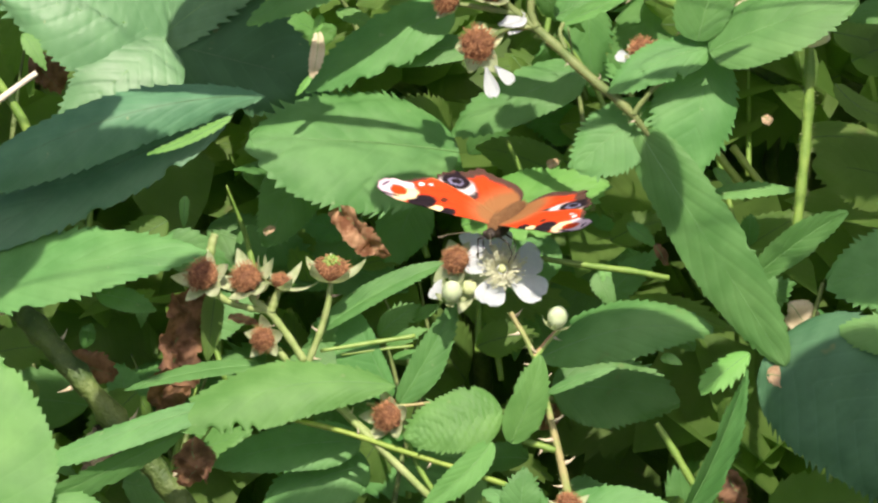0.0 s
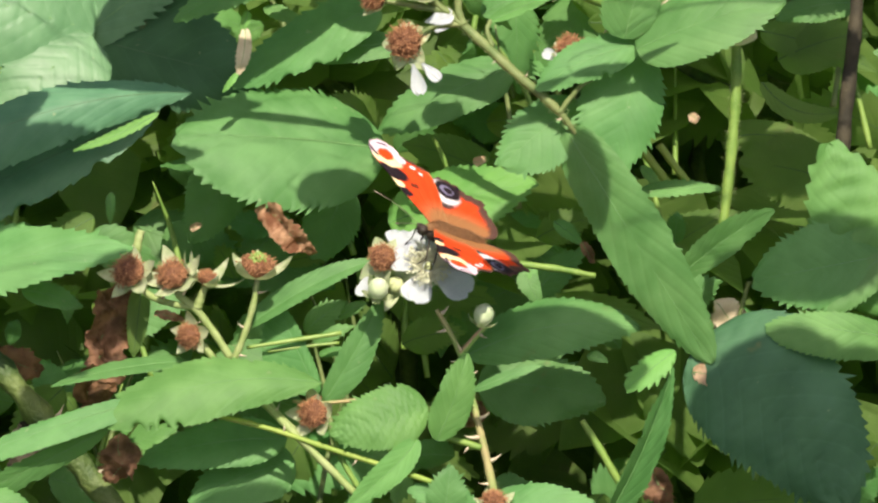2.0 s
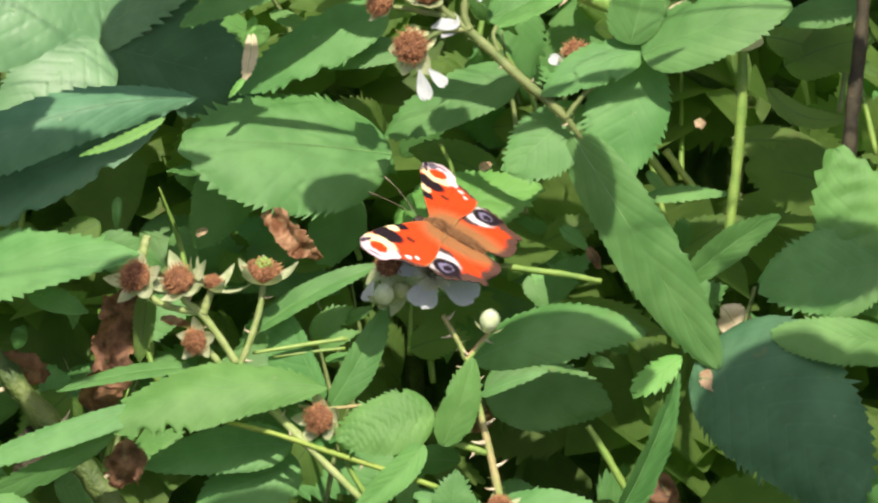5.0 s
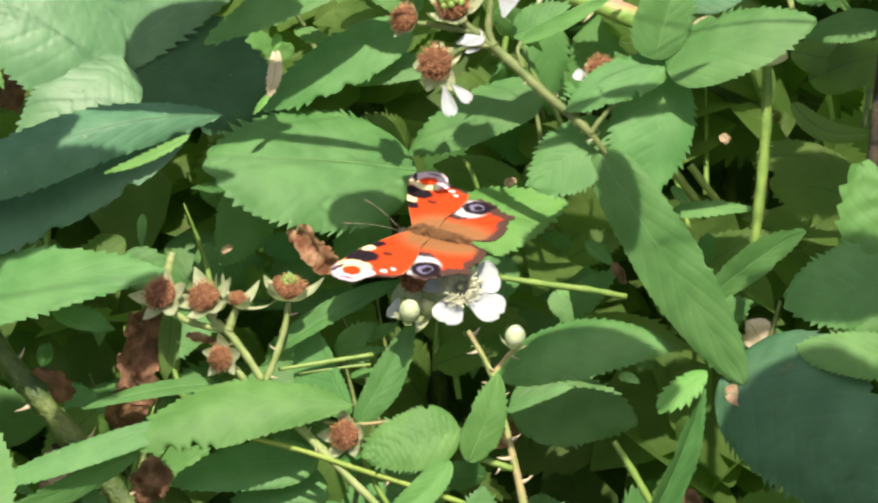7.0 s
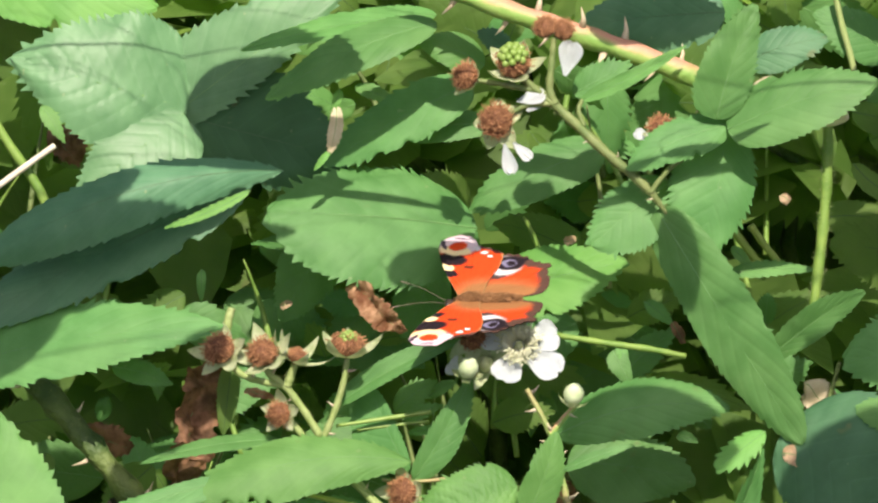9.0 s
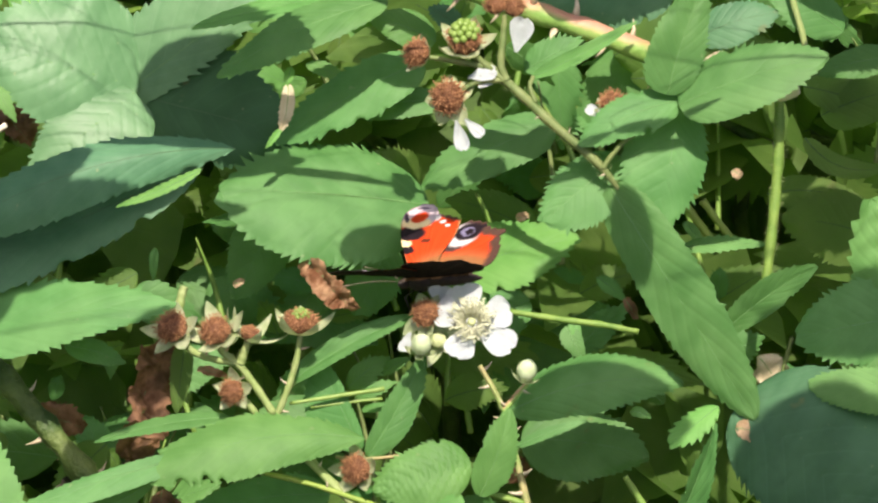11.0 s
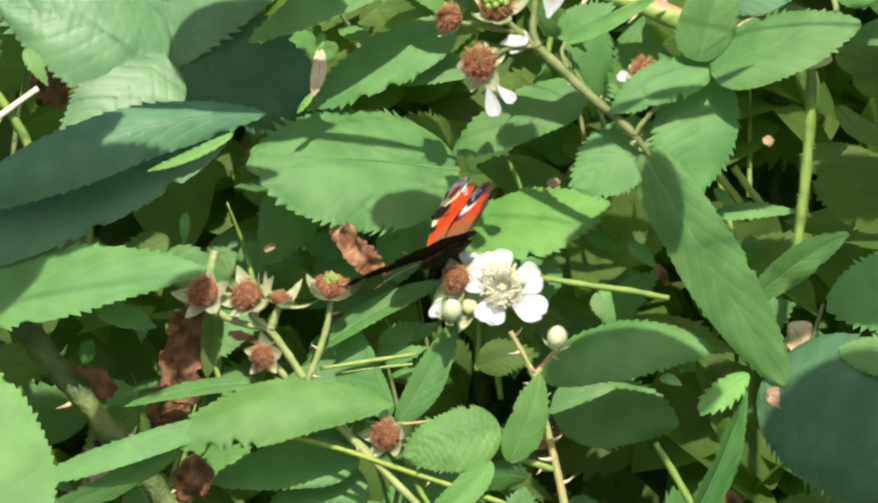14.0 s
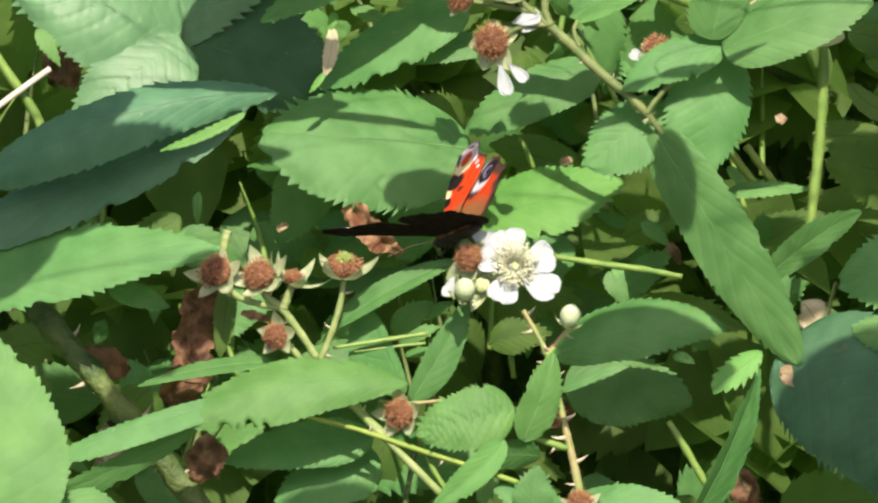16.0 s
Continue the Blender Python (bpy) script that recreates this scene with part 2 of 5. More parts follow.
def blade_mesh(base, mid, tip, hw, roll, fold, cup, teeth, seed, crumple=0.0, p=0.45, q=0.72, wave=0.05, quilted=0.006, bite=1.0, gnaw=()):
    """A toothed leaf blade along a bent midrib; points are relative to the leaf's base. Returns the mesh and the midrib."""
    rng = random.Random(seed)
    halves = hw if isinstance(hw, tuple) else (hw, hw)
    hw = (halves[0] + halves[1]) / 2
    ctrl = mid * 2 - (base + tip) / 2
    chord = (tip - base).normalized()
    face = Matrix.Rotation(radians(roll) * (1 if chord.dot(RIGHT) > 0 else -1), 3, chord) @ BACK
    teeth = max(5, int(teeth * 0.92))
    rows = teeth * 4
    peak = (p / (p + q)) ** p * (q / (p + q)) ** q
    half = [0.16, 0.33, 0.5, 0.68, 0.85, 0.95, 1.0] if teeth > 15 else [0.33, 0.64, 0.90, 1.0]
    ss = [-v for v in half[::-1]] + [0.0] + half
    tooth = [rng.choice((0.45, 0.7, 0.9, 1.1, 1.6)) * rng.uniform(0.8, 1.2) for _ in range(2 * teeth + 4)]
    verts, uvs, faces, rib = [], [], [], []
    off = Vector((seed * 3.7, seed * 1.3, 0))
    nicks = [(rng.uniform(0.15, 0.9), rng.choice((-1, 1)), rng.uniform(0.015, 0.04), rng.uniform(0.06, 0.2)) for _ in range(rng.choice((0, 1, 2, 3)) if teeth > 14 else 0)] + list(gnaw)
    for i in range(rows + 1):
        t = i / rows
        c = base * (1 - t) ** 2 + ctrl * (2 * t * (1 - t)) + tip * t * t
        tan = ((ctrl - base) * (1 - t) + (tip - ctrl) * t).normalized()
        side = tan.cross(face).normalized()
        nor = side.cross(tan)
        tt = min(max(t, 0.0), 1.0)
        taper = tt ** p * (1 - tt) ** q / peak
        rc = c.copy()
        if crumple:
            rc = rc + noise.noise_vector(rc * (0.9 / hw) + off) * hw * crumple + noise.noise_vector(rc * (3.0 / hw) + off) * hw * crumple * 0.4
        rib.append((rc, nor))
        for s in ss:
            e = abs(s)
            w = (halves[0] if s < 0 else halves[1]) * taper
            k = i // 4 + (teeth + 2 if s < 0 else 0)
            saw = (i % 4) / 3.0
            out = w * e * (1 + 0.13 * noise.noise(Vector((tt * 2.6, 4.0 if s < 0 else 0.0, 7.7)) + off))
            gone = False
            for at, sd, wide, deep in nicks:
                if sd * s > 0 and abs(tt - at) < wide:
                    bitten = w * (1 - deep * math.sqrt(1 - ((tt - at) / wide) ** 2))
                    gone, out = gone or out > bitten, min(out, bitten)
            fwd = 0.0
            if e > 0.99 and not gone:
                big = 0.115 + 0.05 * math.sin(tt * teeth * 0.9 + seed)
                out += hw * 0.72 * bite * big * tooth[k] * (saw - 0.35) * min(1, 6 * (1 - tt) + 0.15)
                fwd = hw * 0.07 * bite * saw * tooth[k]
            ph = tt * 8.0 - e * 2.4
            d = abs(ph - round(ph))
            quilt = hw * quilted * math.sqrt(min(d, 0.4) / 0.4) * (1 - e ** 3)
            z = fold * w * e - cup * w * e * e + quilt
            z += hw * wave * noise.noise(Vector((tt * 3.1, s * 1.6, 0)) + off) * (0.3 + e)
            z += hw * wave * 0.5 * e * e * math.sin(tt * 17 + seed + (2 if s < 0 else 0))
            v = c + side * (math.copysign(1, s) * out) + tan * fwd + nor * z
            if crumple:
                v = v + noise.noise_vector(v * (0.9 / hw) + off) * hw * crumple + noise.noise_vector(v * (3.0 / hw) + off) * hw * crumple * 0.4 + noise.noise_vector(v * (8.0 / hw) + off) * hw * crumple * 0.12
            verts.append(v)
            uvs.append((s, tt))
    m = len(ss)
    for i in range(rows):
        for j in range(m - 1):
            a = i * m + j
            faces.append((a, a + 1, a + m + 1, a + m))
    me = bpy.data.meshes.new("blade")
    me.from_pydata([tuple(v) for v in verts], [], faces)
    lay = me.uv_layers.new(name="UVMap")
    for lp in me.loops:
        lay.data[lp.index].uv = uvs[lp.vertex_index]
    return me, rib


def leaf(b, t, hw, mat=None, roll=0, bow=(0, 0, 0), fold=0.12, cup=0.15, teeth=22, seed=0, label="", stalk=None, p=0.45, q=0.72,
         name="bramble_leaf", crumple=0.0, wave=0.05, rib_mat=None, quilted=0.006, bite=1.0, category="leaf", group="bramble leaves", gnaw=()):
    """A leaf from base b to tip t (grid points); hw: half its width, or one for each side of the midrib; bow shifts its middle; stalk: grid points of its petiole."""
    wb, wt = spot(*b), spot(*t)
    if teeth <= 14 and bite == 1.0:
        bite, p, q = 2.2, p + 0.1, q + 0.12
    mid = spot(*[(b[i] + t[i]) / 2 + bow[i] for i in range(3)])
    ob = thing(name, wb, label or "green toothed bramble leaf in the thicket", category, group)
    wide = tuple(v * U for v in hw) if isinstance(hw, tuple) else hw * U
    hw = (hw[0] + hw[1]) / 2 if isinstance(hw, tuple) else hw
    me, rib = blade_mesh(Vector(), mid - wb, wt - wb, wide, roll, fold, cup, teeth, seed, crumple, p, q, wave=wave, quilted=quilted, bite=bite, gnaw=gnaw)
    mesh_part("blade", me, mat or LEAF, ob)
    if len(rib) > 4:
        bm = bmesh.new()
        sel = rib[::4]
        n = len(sel)
        r = max(0.7, hw * 0.009) * U
        tube(bm, [c + nr * r * 0.35 for c, nr in sel], [r * (1.25 - 1.05 * i / (n - 1)) for i in range(n)], 6)
        part("midrib", bm, rib_mat or (RIB_SHADE if mat in (LEAF_SHADE_BLUE, LEAF_SHADE_GREY, LEAF_DEEP) else RIB), ob, "pale green midrib")
    if stalk:
        bm = bmesh.new()
        line = spline([spot(*s) - wb for s in stalk] + [Vector()], 6)
        tube(bm, line, [3.2 * U] * len(line), 7, 0.1, seed)
        part("petiole", bm, STEM, ob)
    return ob


# ---- ground ----
bm = bmesh.new()
half, cells = 300.0, 40
steps = [math.copysign(abs(i / cells) ** 3.2 * half, i) for i in range(-cells, cells + 1)]
grid = [[bm.verts.new((x, y + 2, 0.06 * noise.noise(Vector((x * 2, y * 2, 0))) if abs(x) + abs(y) < 12 else 0)) for x in steps] for y in steps]
for r0, r1 in zip(grid, grid[1:]):
    for i in range(len(r0) - 1):
        bm.faces.new((r0[i], r0[i + 1], r1[i + 1], r1[i]))
tagged(part("ground", bm, SOIL, None), "dark brown soil and leaf litter under the brambles", "ground", kind="structure")


def thicket():
    """Deep undergrowth far behind the blossom: uncountable small leaves in one mesh."""
    rng = random.Random(5)
    verts, faces, uvs = [], [], []
    for _ in range(6000):
        c = spot(rng.uniform(-1100, 2700), rng.uniform(-1500, 1900), rng.uniform(750, 3200))
        if c.z < 0.02:
            continue
        ax = Vector((rng.uniform(-1, 1), rng.uniform(-1, 0.4), rng.uniform(-0.7, 0.4))).normalized()
        nr = (Vector((rng.uniform(-0.8, 0.8), rng.uniform(-0.9, 0.3), 1)).normalized())
        sd = ax.cross(nr).normalized()
        nr = sd.cross(ax)
        ln, w = rng.uniform(0.022, 0.05), rng.uniform(0.008, 0.018)
        k = len(verts)
        prof = ((0, 0.06), (0.18, 0.72), (0.42, 1), (0.72, 0.68), (1, 0.03))
        for t, f in prof:
            o = c + ax * (ln * t) + nr * (-ln * 0.25 * t * t)
            for s in (-1, 0, 1):
                verts.append(tuple(o + sd * (s * w * f) + nr * (0.2 * w * f * abs(s))))
                uvs.append((s, t))
        for i in range(4):
            for j in range(2):
                a = k + i * 3 + j
                faces.append((a, a + 1, a + 4, a + 3))
    me = bpy.data.meshes.new("undergrowth")
    me.from_pydata(verts, [], faces)
    lay = me.uv_layers.new(name="UVMap")
    for lp in me.loops:
        lay.data[lp.index].uv = uvs[lp.vertex_index]
    tagged(mesh_part("undergrowth", me, LEAF_DEEP, None), "dense dark green undergrowth of bramble leaves", "undergrowth", kind="stuff")


thicket()


def wider_thicket():
    """The bramble bank that goes on beside, below and behind the blossoms, down to the ground."""
    rng = random.Random(8)
    verts, faces, uvs = [], [], []
    prof = ((0, 0.08), (0.3, 0.9), (0.6, 0.85), (1, 0.03))
    count = 0
    while count < 12000:
        c = Vector((rng.uniform(-2.6, 2.6), rng.uniform(0.62, 4.3), 0))
        top = 0.62 - 0.30 * max(0, 1.25 - c.y) + 0.10 * noise.noise(Vector((c.x * 2.3, c.y * 2.3, 1))) - 0.14 * max(0, abs(c.x) - 1.1)
        r2 = (c.x / 2.3) ** 2 + ((c.y - 2.3) / 1.7) ** 2
        if r2 > 1 + 0.55 * noise.noise(Vector((c.x * 1.4, c.y * 1.4, 5))):
            continue
        top *= max(0.2, 1 - 0.65 * r2 * r2)
        c.z = rng.random() ** 0.7 * max(0.08, top)
        rel = c - EYE
        depth = rel.dot(AHEAD)
        k = REACH / depth / U
        gx, gy, gd = rel.dot(RIGHT) * k + 784, 449.5 - rel.dot(ABOVE) * k, (depth - REACH) / U
        if -650 < gx < 2220 and -1100 < gy < 1450 and gd < 3300:
            continue
        if -900 < gx < 2500 and gy < -350 and gd < 1200:
            continue
        count += 1
        ax = Vector((rng.uniform(-1, 1), rng.uniform(-1, 0.4), rng.uniform(-0.7, 0.4))).normalized()
        sd = ax.cross(Vector((rng.uniform(-0.8, 0.8), rng.uniform(-0.9, 0.3), 1)).normalized()).normalized()
        nr = sd.cross(ax)
        ln, w = rng.uniform(0.04, 0.075), rng.uniform(0.013, 0.024)
        b = len(verts)
        for t, f in prof:
            o = c + ax * (ln * t) + nr * (-ln * 0.25 * t * t)
            for q in (-1, 0, 1):
                verts.append(tuple(o + sd * (q * w * f) + nr * (0.2 * w * f * abs(q))))
                uvs.append((q, t))
        for i in range(3):
            for j in range(2):
                a = b + i * 3 + j
                faces.append((a, a + 1, a + 4, a + 3))
    me = bpy.data.meshes.new("bramble_bank")
    me.from_pydata(verts, [], faces)
    lay = me.uv_layers.new(name="UVMap")
    for lp in me.loops:
        lay.data[lp.index].uv = uvs[lp.vertex_index]
    tagged(mesh_part("bramble_bank", me, LEAF, None), "green bank of bramble leaves down to the ground", "undergrowth", kind="stuff")


wider_thicket()

# ---- large leaves: base, tip (right, down, depth), half width ----
O = LEAF_OLD
Y = LEAF_YOUNG
PALE = "large pale waxy bramble leaf with pressed veins"
leaf((300, 62, 330), (-16, -26, 300), (118, 150), O, -12, (0, 0, -30), 0.05, 0.12, 26, 1, PALE, p=0.30, q=0.80, bite=0.8, quilted=0.026)
leaf((262, 84, 345), (590, -165, 350), (105, 48), O, -8, (0, 0, -20), 0.1, 0.15, 22, 2, PALE, p=0.35, q=0.7, quilted=0.012)
leaf((415, 208, -62), (262, 276, -72), 9, LIME, -10, (0, 6, -4), 0.2, 0.1, 12, 55, "narrow bright edge of a young bramble leaf", bite=4.0)
leaf((270, 70, 345), (585, 150, 345), (125, 105), LEAF_SHADE_BLUE, -5, (0, 0, -10), 0.05, 0.1, 22, 3, "dark bramble leaf lying in shadow", p=0.3, q=0.6)
leaf((295, 72, 312), (108, 224, 258), (100, 80), O, -12, (0, 0, -20), 0.05, 0.12, 24, 47, PALE, p=0.3, q=0.7, quilted=0.016)
leaf((-90, -165, 420), (245, -118, 400), 74, LIME, -20, (0, -10, -20), 0.05, 0.12, 24, 48)
leaf((1005, 42, 20), (1192, -58, 10), 15, Y, -20, (0, 6, -6), 0.4, 0.1, 20, 49, "narrow folded young bramble leaf")
leaf((990, 30, 60), (1090, -25, 60), 34, LEAF, -20, (0, 0, -6), 0.1, 0.1, 14, 50)
leaf((1412, 540, 120), (1464, 612, 115), 24, CREAM, 0, (0, 0, -6), 0.2, 0.2, 10, 51, "bleached withered leaf in a gap", name="dead_leaf", crumple=0.35, group="dead leaves")
leaf((574, 26, 160), (563, 62, 158), 9, LIME, 0, (0, 0, -3), 0.4, 0.1, 6, 52)
leaf((556, 136, 150), (528, 172, 150), 6, LIME, 0, (0, 0, -3), 0.4, 0.1, 6, 68)
leaf((565, 262, 390), (472, 440, 380), 58, LEAF, 0, (0, 0, -10), 0.1, 0.15, 24, 53, "dark bramble leaf hanging in the shade")
leaf((745, -95, 165), (440, 45, 150), 48, LEAF, -35, (0, -18, -20), 0.15, 0.2, 22, 4)
leaf((745, -110, 250), (395, -42, 250), 34, Y, -40, (0, -12, -10), 0.2, 0.2, 22, 5)
leaf((474, 172, 60), (-60, 335, 10), (62, 56), LEAF_SHADE_GREY, -20, (0, -44, -60), -0.1, 0.35, 26, 6, "large arched bramble leaf with a saw-toothed edge", p=0.75, q=0.5, bite=0.9)
leaf((410, 205, 95), (-100, 455, 70), (66, 60), LEAF_SHADE_GREY, -20, (0, -10, -20), 0.15, 0.2, 26, 7, p=0.6, q=0.6)
leaf((820, 272, 285), (446, 248, 230), (136, 106), LEAF, -28, (0, -8, -14), 0.0, 0.15, 26, 8, p=0.48, q=0.6, bite=1.1, label="broad sunlit bramble leaf with a saw-toothed edge")
leaf((-110, 528, 60), (368, 453, -10), (78, 72), LEAF, -30, (0, -20, -20), 0.08, 0.15, 26, 9, "broad sunlit bramble leaf with a fine point", q=0.8)
leaf((-75, 985, -215), (-36, 612, -110), (110, 146), Y, -5, (10, 0, -10), 0.05, 0.12, 30, 10, "broad bright bramble leaf seen close", bite=0.5, p=0.45, q=0.8)
leaf((708, 690, -40), (318, 758, -85), (64, 56), Y, -30, (0, -34, -14), 0.0, 0.25, 26, 11, p=0.75, q=0.5, label="long arched bramble leaf with a gnawed edge", gnaw=((0.70, -1, 0.016, 0.16), (0.77, -1, 0.022, 0.34), (0.82, -1, 0.014, 0.22), (0.88, -1, 0.03, 0.4), (0.93, 1, 0.025, 0.3)))
leaf((430, 712, -58), (62, 832, -112), (32, 20), LEAF, -24, (0, -8, -10), 0.1, 0.15, 26, 46, p=0.55, q=0.6, bite=1.0)
leaf((465, 652, 10), (222, 698, -20), 22, LEAF, -50, (0, -10, 0), 0.2, 0.2, 18, 12)
leaf((330, 768, -52), (28, 916, -92), (30, 26), LEAF, 34, (0, 6, -6), 0.15, 0.1, 22, 67, "bramble leaf turned away from the sun under another", bite=1.4, p=0.6, q=0.6)
leaf((386, 512, 60), (370, 645, 52), 20, LEAF_DEEP, 0, (0, 0, -6), 0.2, 0.1, 16, 71, "narrow shaded leaf before a dead one")
leaf((570, 592, 20), (805, 468, 20), (26, 22), LEAF, -32, (0, -14, -10), 0.35, 0.1, 22, 13, "narrow folded bramble leaf")
leaf((702, 708, 40), (632, 556, 60), (62, 20), LEAF, 8, (-4, 0, -10), 0.1, 0.1, 18, 14, p=0.5, q=0.5)
leaf((712, 722, 30), (812, 538, 50), (26, 36), LEAF, 12, (6, 0, -10), 0.2, 0.1, 18, 15, p=0.45, q=0.7)
leaf((896, 735, -20), (722, 784, -40), (58, 58), Y, -14, (0, -6, -12), 0.1, 0.15, 22, 16, "crinkled bramble leaflet beside the thorny stalk", quilted=0.10, p=0.42, q=0.68, bite=1.3)
leaf((912, 792, -62), (966, 634, -58), 36, Y, 20, (6, 0, -10), 0.15, 0.1, 18, 17)
leaf((880, 790, -40), (752, 910, -60), 26, Y, 10, (4, 6, -8), 0.2, 0.1, 18, 18)
leaf((925, 930, -30), (938, 836, -30), 34, LEAF, 0, (0, 0, -6), 0.2, 0.1, 14, 19)
leaf((985, 925, -20), (862, 880, -20), 34, LEAF, -20, (0, -8, -6), 0.2, 0.1, 14, 20)
leaf((990, 925, 0), (1205, 915, -20), 42, LEAF, -20, (0, -14, -10), 0.1, 0.2, 18, 21)
leaf((965, 640, 60), (1275, 590, 70), (62, 50), LEAF, -24, (0, -28, -20), 0.0, 0.35, 22, 22, "dark bramble leaf with a sunlit rim, in shadow")
leaf((985, 690, 245), (1215, 720, 240), 72, LEAF, -20, (0, -10, -10), 0.05, 0.2, 20, 23)
leaf((1338, 630, -42), (1250, 698, -58), 26, LIME, -28, (0, 0, -6), 0.1, 0.15, 8, 24, "small bright young bramble leaf tip", p=0.5, q=0.6, bite=4.5)
leaf((1142, 236, 30), (1404, 654, -20), (66, 62), LEAF, 22, (0, 0, -20), 0.1, 0.15, 30, 25, "long upright bramble leaf lit from the front", p=0.36, q=0.56, bite=0.6)
leaf((1272, 82, 20), (1088, 166, -10), 40, LEAF, -18, (-8, -10, -12), 0.1, 0.2, 20, 27)
leaf((1262, 78, 72), (1213, 318, 24), (66, 88), LEAF, 4, (12, 0, -10), 0.08, 0.12, 22, 28, p=0.5, q=0.6, bite=1.3)
leaf((1165, 186, 70), (1026, 302, 30), (70, 52), LEAF, -12, (0, -4, -10), 0.1, 0.12, 22, 29, p=0.45, q=0.55, bite=1.3)
leaf((1246, 74, 0), (1315, -132, 10), (58, 46), LEAF, 10, (-6, 0, -12), 0.15, 0.1, 22, 30, p=0.34, q=0.7)
leaf((1266, 92, 0), (1534, 2, -30), (66, 66), LEAF, -26, (0, -10, -14), 0.08, 0.15, 22, 31, p=0.4, q=0.72)
leaf((1045, 125, 392), (805, 242, 380), 55, LEAF, -24, (0, -10, -14), 0.1, 0.2, 20, 32)
leaf((810, 15, 300), (545, 162, 300), 58, LEAF, -24, (0, -10, -14), 0.1, 0.2, 20, 33)
leaf((850, 85, 330), (660, 110, 330), 34, LEAF, -30, (0, -8, -10), 0.1, 0.2, 18, 34)
leaf((825, 404, 300), (1088, 330, 280), 74, LIME, -30, (0, -8, -14), 0.1, 0.12, 22, 35, "bright sunlit bramble leaf behind the blossom", bite=1.2)
leaf((1345, 498, 40), (1514, 378, 50), (36, 32), LEAF, 26, (0, -8, -10), 0.2, 0.1, 18, 36)
leaf((1720, 565, 80), (1612, 258, 70), (84, 92), Y, 5, (-6, 0, -14), 0.2, 0.2, 13, 37, "bright crinkled young bramble leaf", quilted=0.11, p=0.5, q=0.7, bite=1.7)
leaf((1730, 455, 60), (1478, 505, 45), (70, 80), LEAF, -10, (0, 0, -14), 0.1, 0.2, 22, 38, p=0.45, q=0.6)
leaf((1720, 450, 60), (1580, 570, 40), (40, 50), LEAF, -10, (0, 0, -14), 0.1, 0.2, 20, 56)
leaf((1740, 610, 10), (1500, 588, -10), (56, 30), Y, -15, (0, -8, -14), 0.15, 0.2, 22, 39, p=0.4, q=0.55, bite=1.3)
# the shade on this leaf is partly in its colour
leaf((1372, 628, 10), (1648, 908, -50), (158, 108), LEAF_SHADE_BLUE, -6, (15, -15, -20), 0.05, 0.15, 28, 40, "very large bramble leaf, bluish shade put into its colour", p=0.38, q=0.62, bite=0.9, wave=0.12, quilted=0.09)
leaf((1215, 935, -60), (1334, 660, -50), (42, 50), LEAF, 54, (8, 6, -10), 0.25, 0.05, 22, 41, "narrow upright folded bramble leaf", p=0.55, q=0.9, bite=1.6)
leaf((645, 790, 60), (380, 832, 40), 52, LEAF, -30, (0, -14, -10), 0.05, 0.2, 20, 42)
leaf((660, 830, 90), (470, 905, 70), 60, LEAF, -20, (0, -10, -10), 0.05, 0.2, 20, 43)
leaf((50, 895, -80), (205, 935, -90), 34, LEAF, -25, (0, -14, -8), 0.1, 0.2, 16, 44)
leaf((170, 525, 90), (278, 556, 80), 24, LEAF, -20, (0, -6, -6), 0.1, 0.2, 14, 45)

leaf((978, 703, -100), (1104, 656, -110), 10, LEAF, -20, (0, -4, -6), 0.15, 0.1, 9, 54, "small lit bramble leaf beside the thorny stalk", bite=3.0)
leaf((1492, 150, 320), (1640, 200, 310), 24, LEAF_DEEP, -25, (-10, 26, -20), 0.2, 0.2, 16, 402)
leaf((1425, 250, 510), (1600, 268, 500), 34, LEAF_DEEP, -25, (0, -14, -14), 0.1, 0.2, 16, 404)
leaf((1268, 348, 240), (1432, 342, 240), 17, Y, -30, (0, -6, -6), 0.1, 0.1, 12, 405, p=0.5, q=0.95)
leaf((1300, 470, 500), (1445, 380, 500), 46, LEAF_DEEP, -20, (0, -8, -10), 0.1, 0.2, 14, 406, p=0.5, q=0.95)
leaf((1090, 430, 430), (1195, 395, 430), 32, LEAF_DEEP, -20, (0, -8, -10), 0.1, 0.2, 14, 407, p=0.5, q=0.95)
leaf((1075, 540, 420), (1180, 450, 425), 30, LEAF, -10, (0, -8, -10), 0.1, 0.2, 14, 408, p=0.5, q=0.95)
leaf((1064, 488, 220), (1102, 558, 215), 19, LEAF, -10, (0, 0, -6), 0.2, 0.2, 10, 409, p=0.4, q=1.1)
leaf((1330, 560, 340), (1420, 505, 340), 34, LEAF, 0, (0, -6, -10), 0.1, 0.2, 12, 410, p=0.5, q=0.95)
leaf((675, 600, 110), (752, 545, 110), 24, Y, -10, (0, -6, -8), 0.15, 0.2, 10, 411, p=0.5, q=0.95)
leaf((690, 618, 100), (765, 588, 100), 15, Y, -20, (0, -4, -6), 0.15, 0.2, 8, 412, p=0.5, q=0.95)
leaf((850, 620, 370), (960, 600, 370), 34, LEAF_DEEP, -10, (0, -8, -10), 0.1, 0.2, 12, 417, p=0.5, q=0.95)
leaf((300, 395, 500), (190, 470, 500), 36, LEAF_DEEP, -20, (0, -6, -10), 0.1, 0.2, 12, 418, p=0.5, q=0.95)
leaf((440, 415, 570), (560, 470, 570), 46, LEAF, -20, (0, -6, -10), 0.1, 0.2, 14, 419, p=0.5, q=0.95)
leaf((245, 700, 370), (150, 790, 370), 40, LEAF_DEEP, -10, (0, 0, -8), 0.1, 0.2, 12, 420, p=0.5, q=0.95)
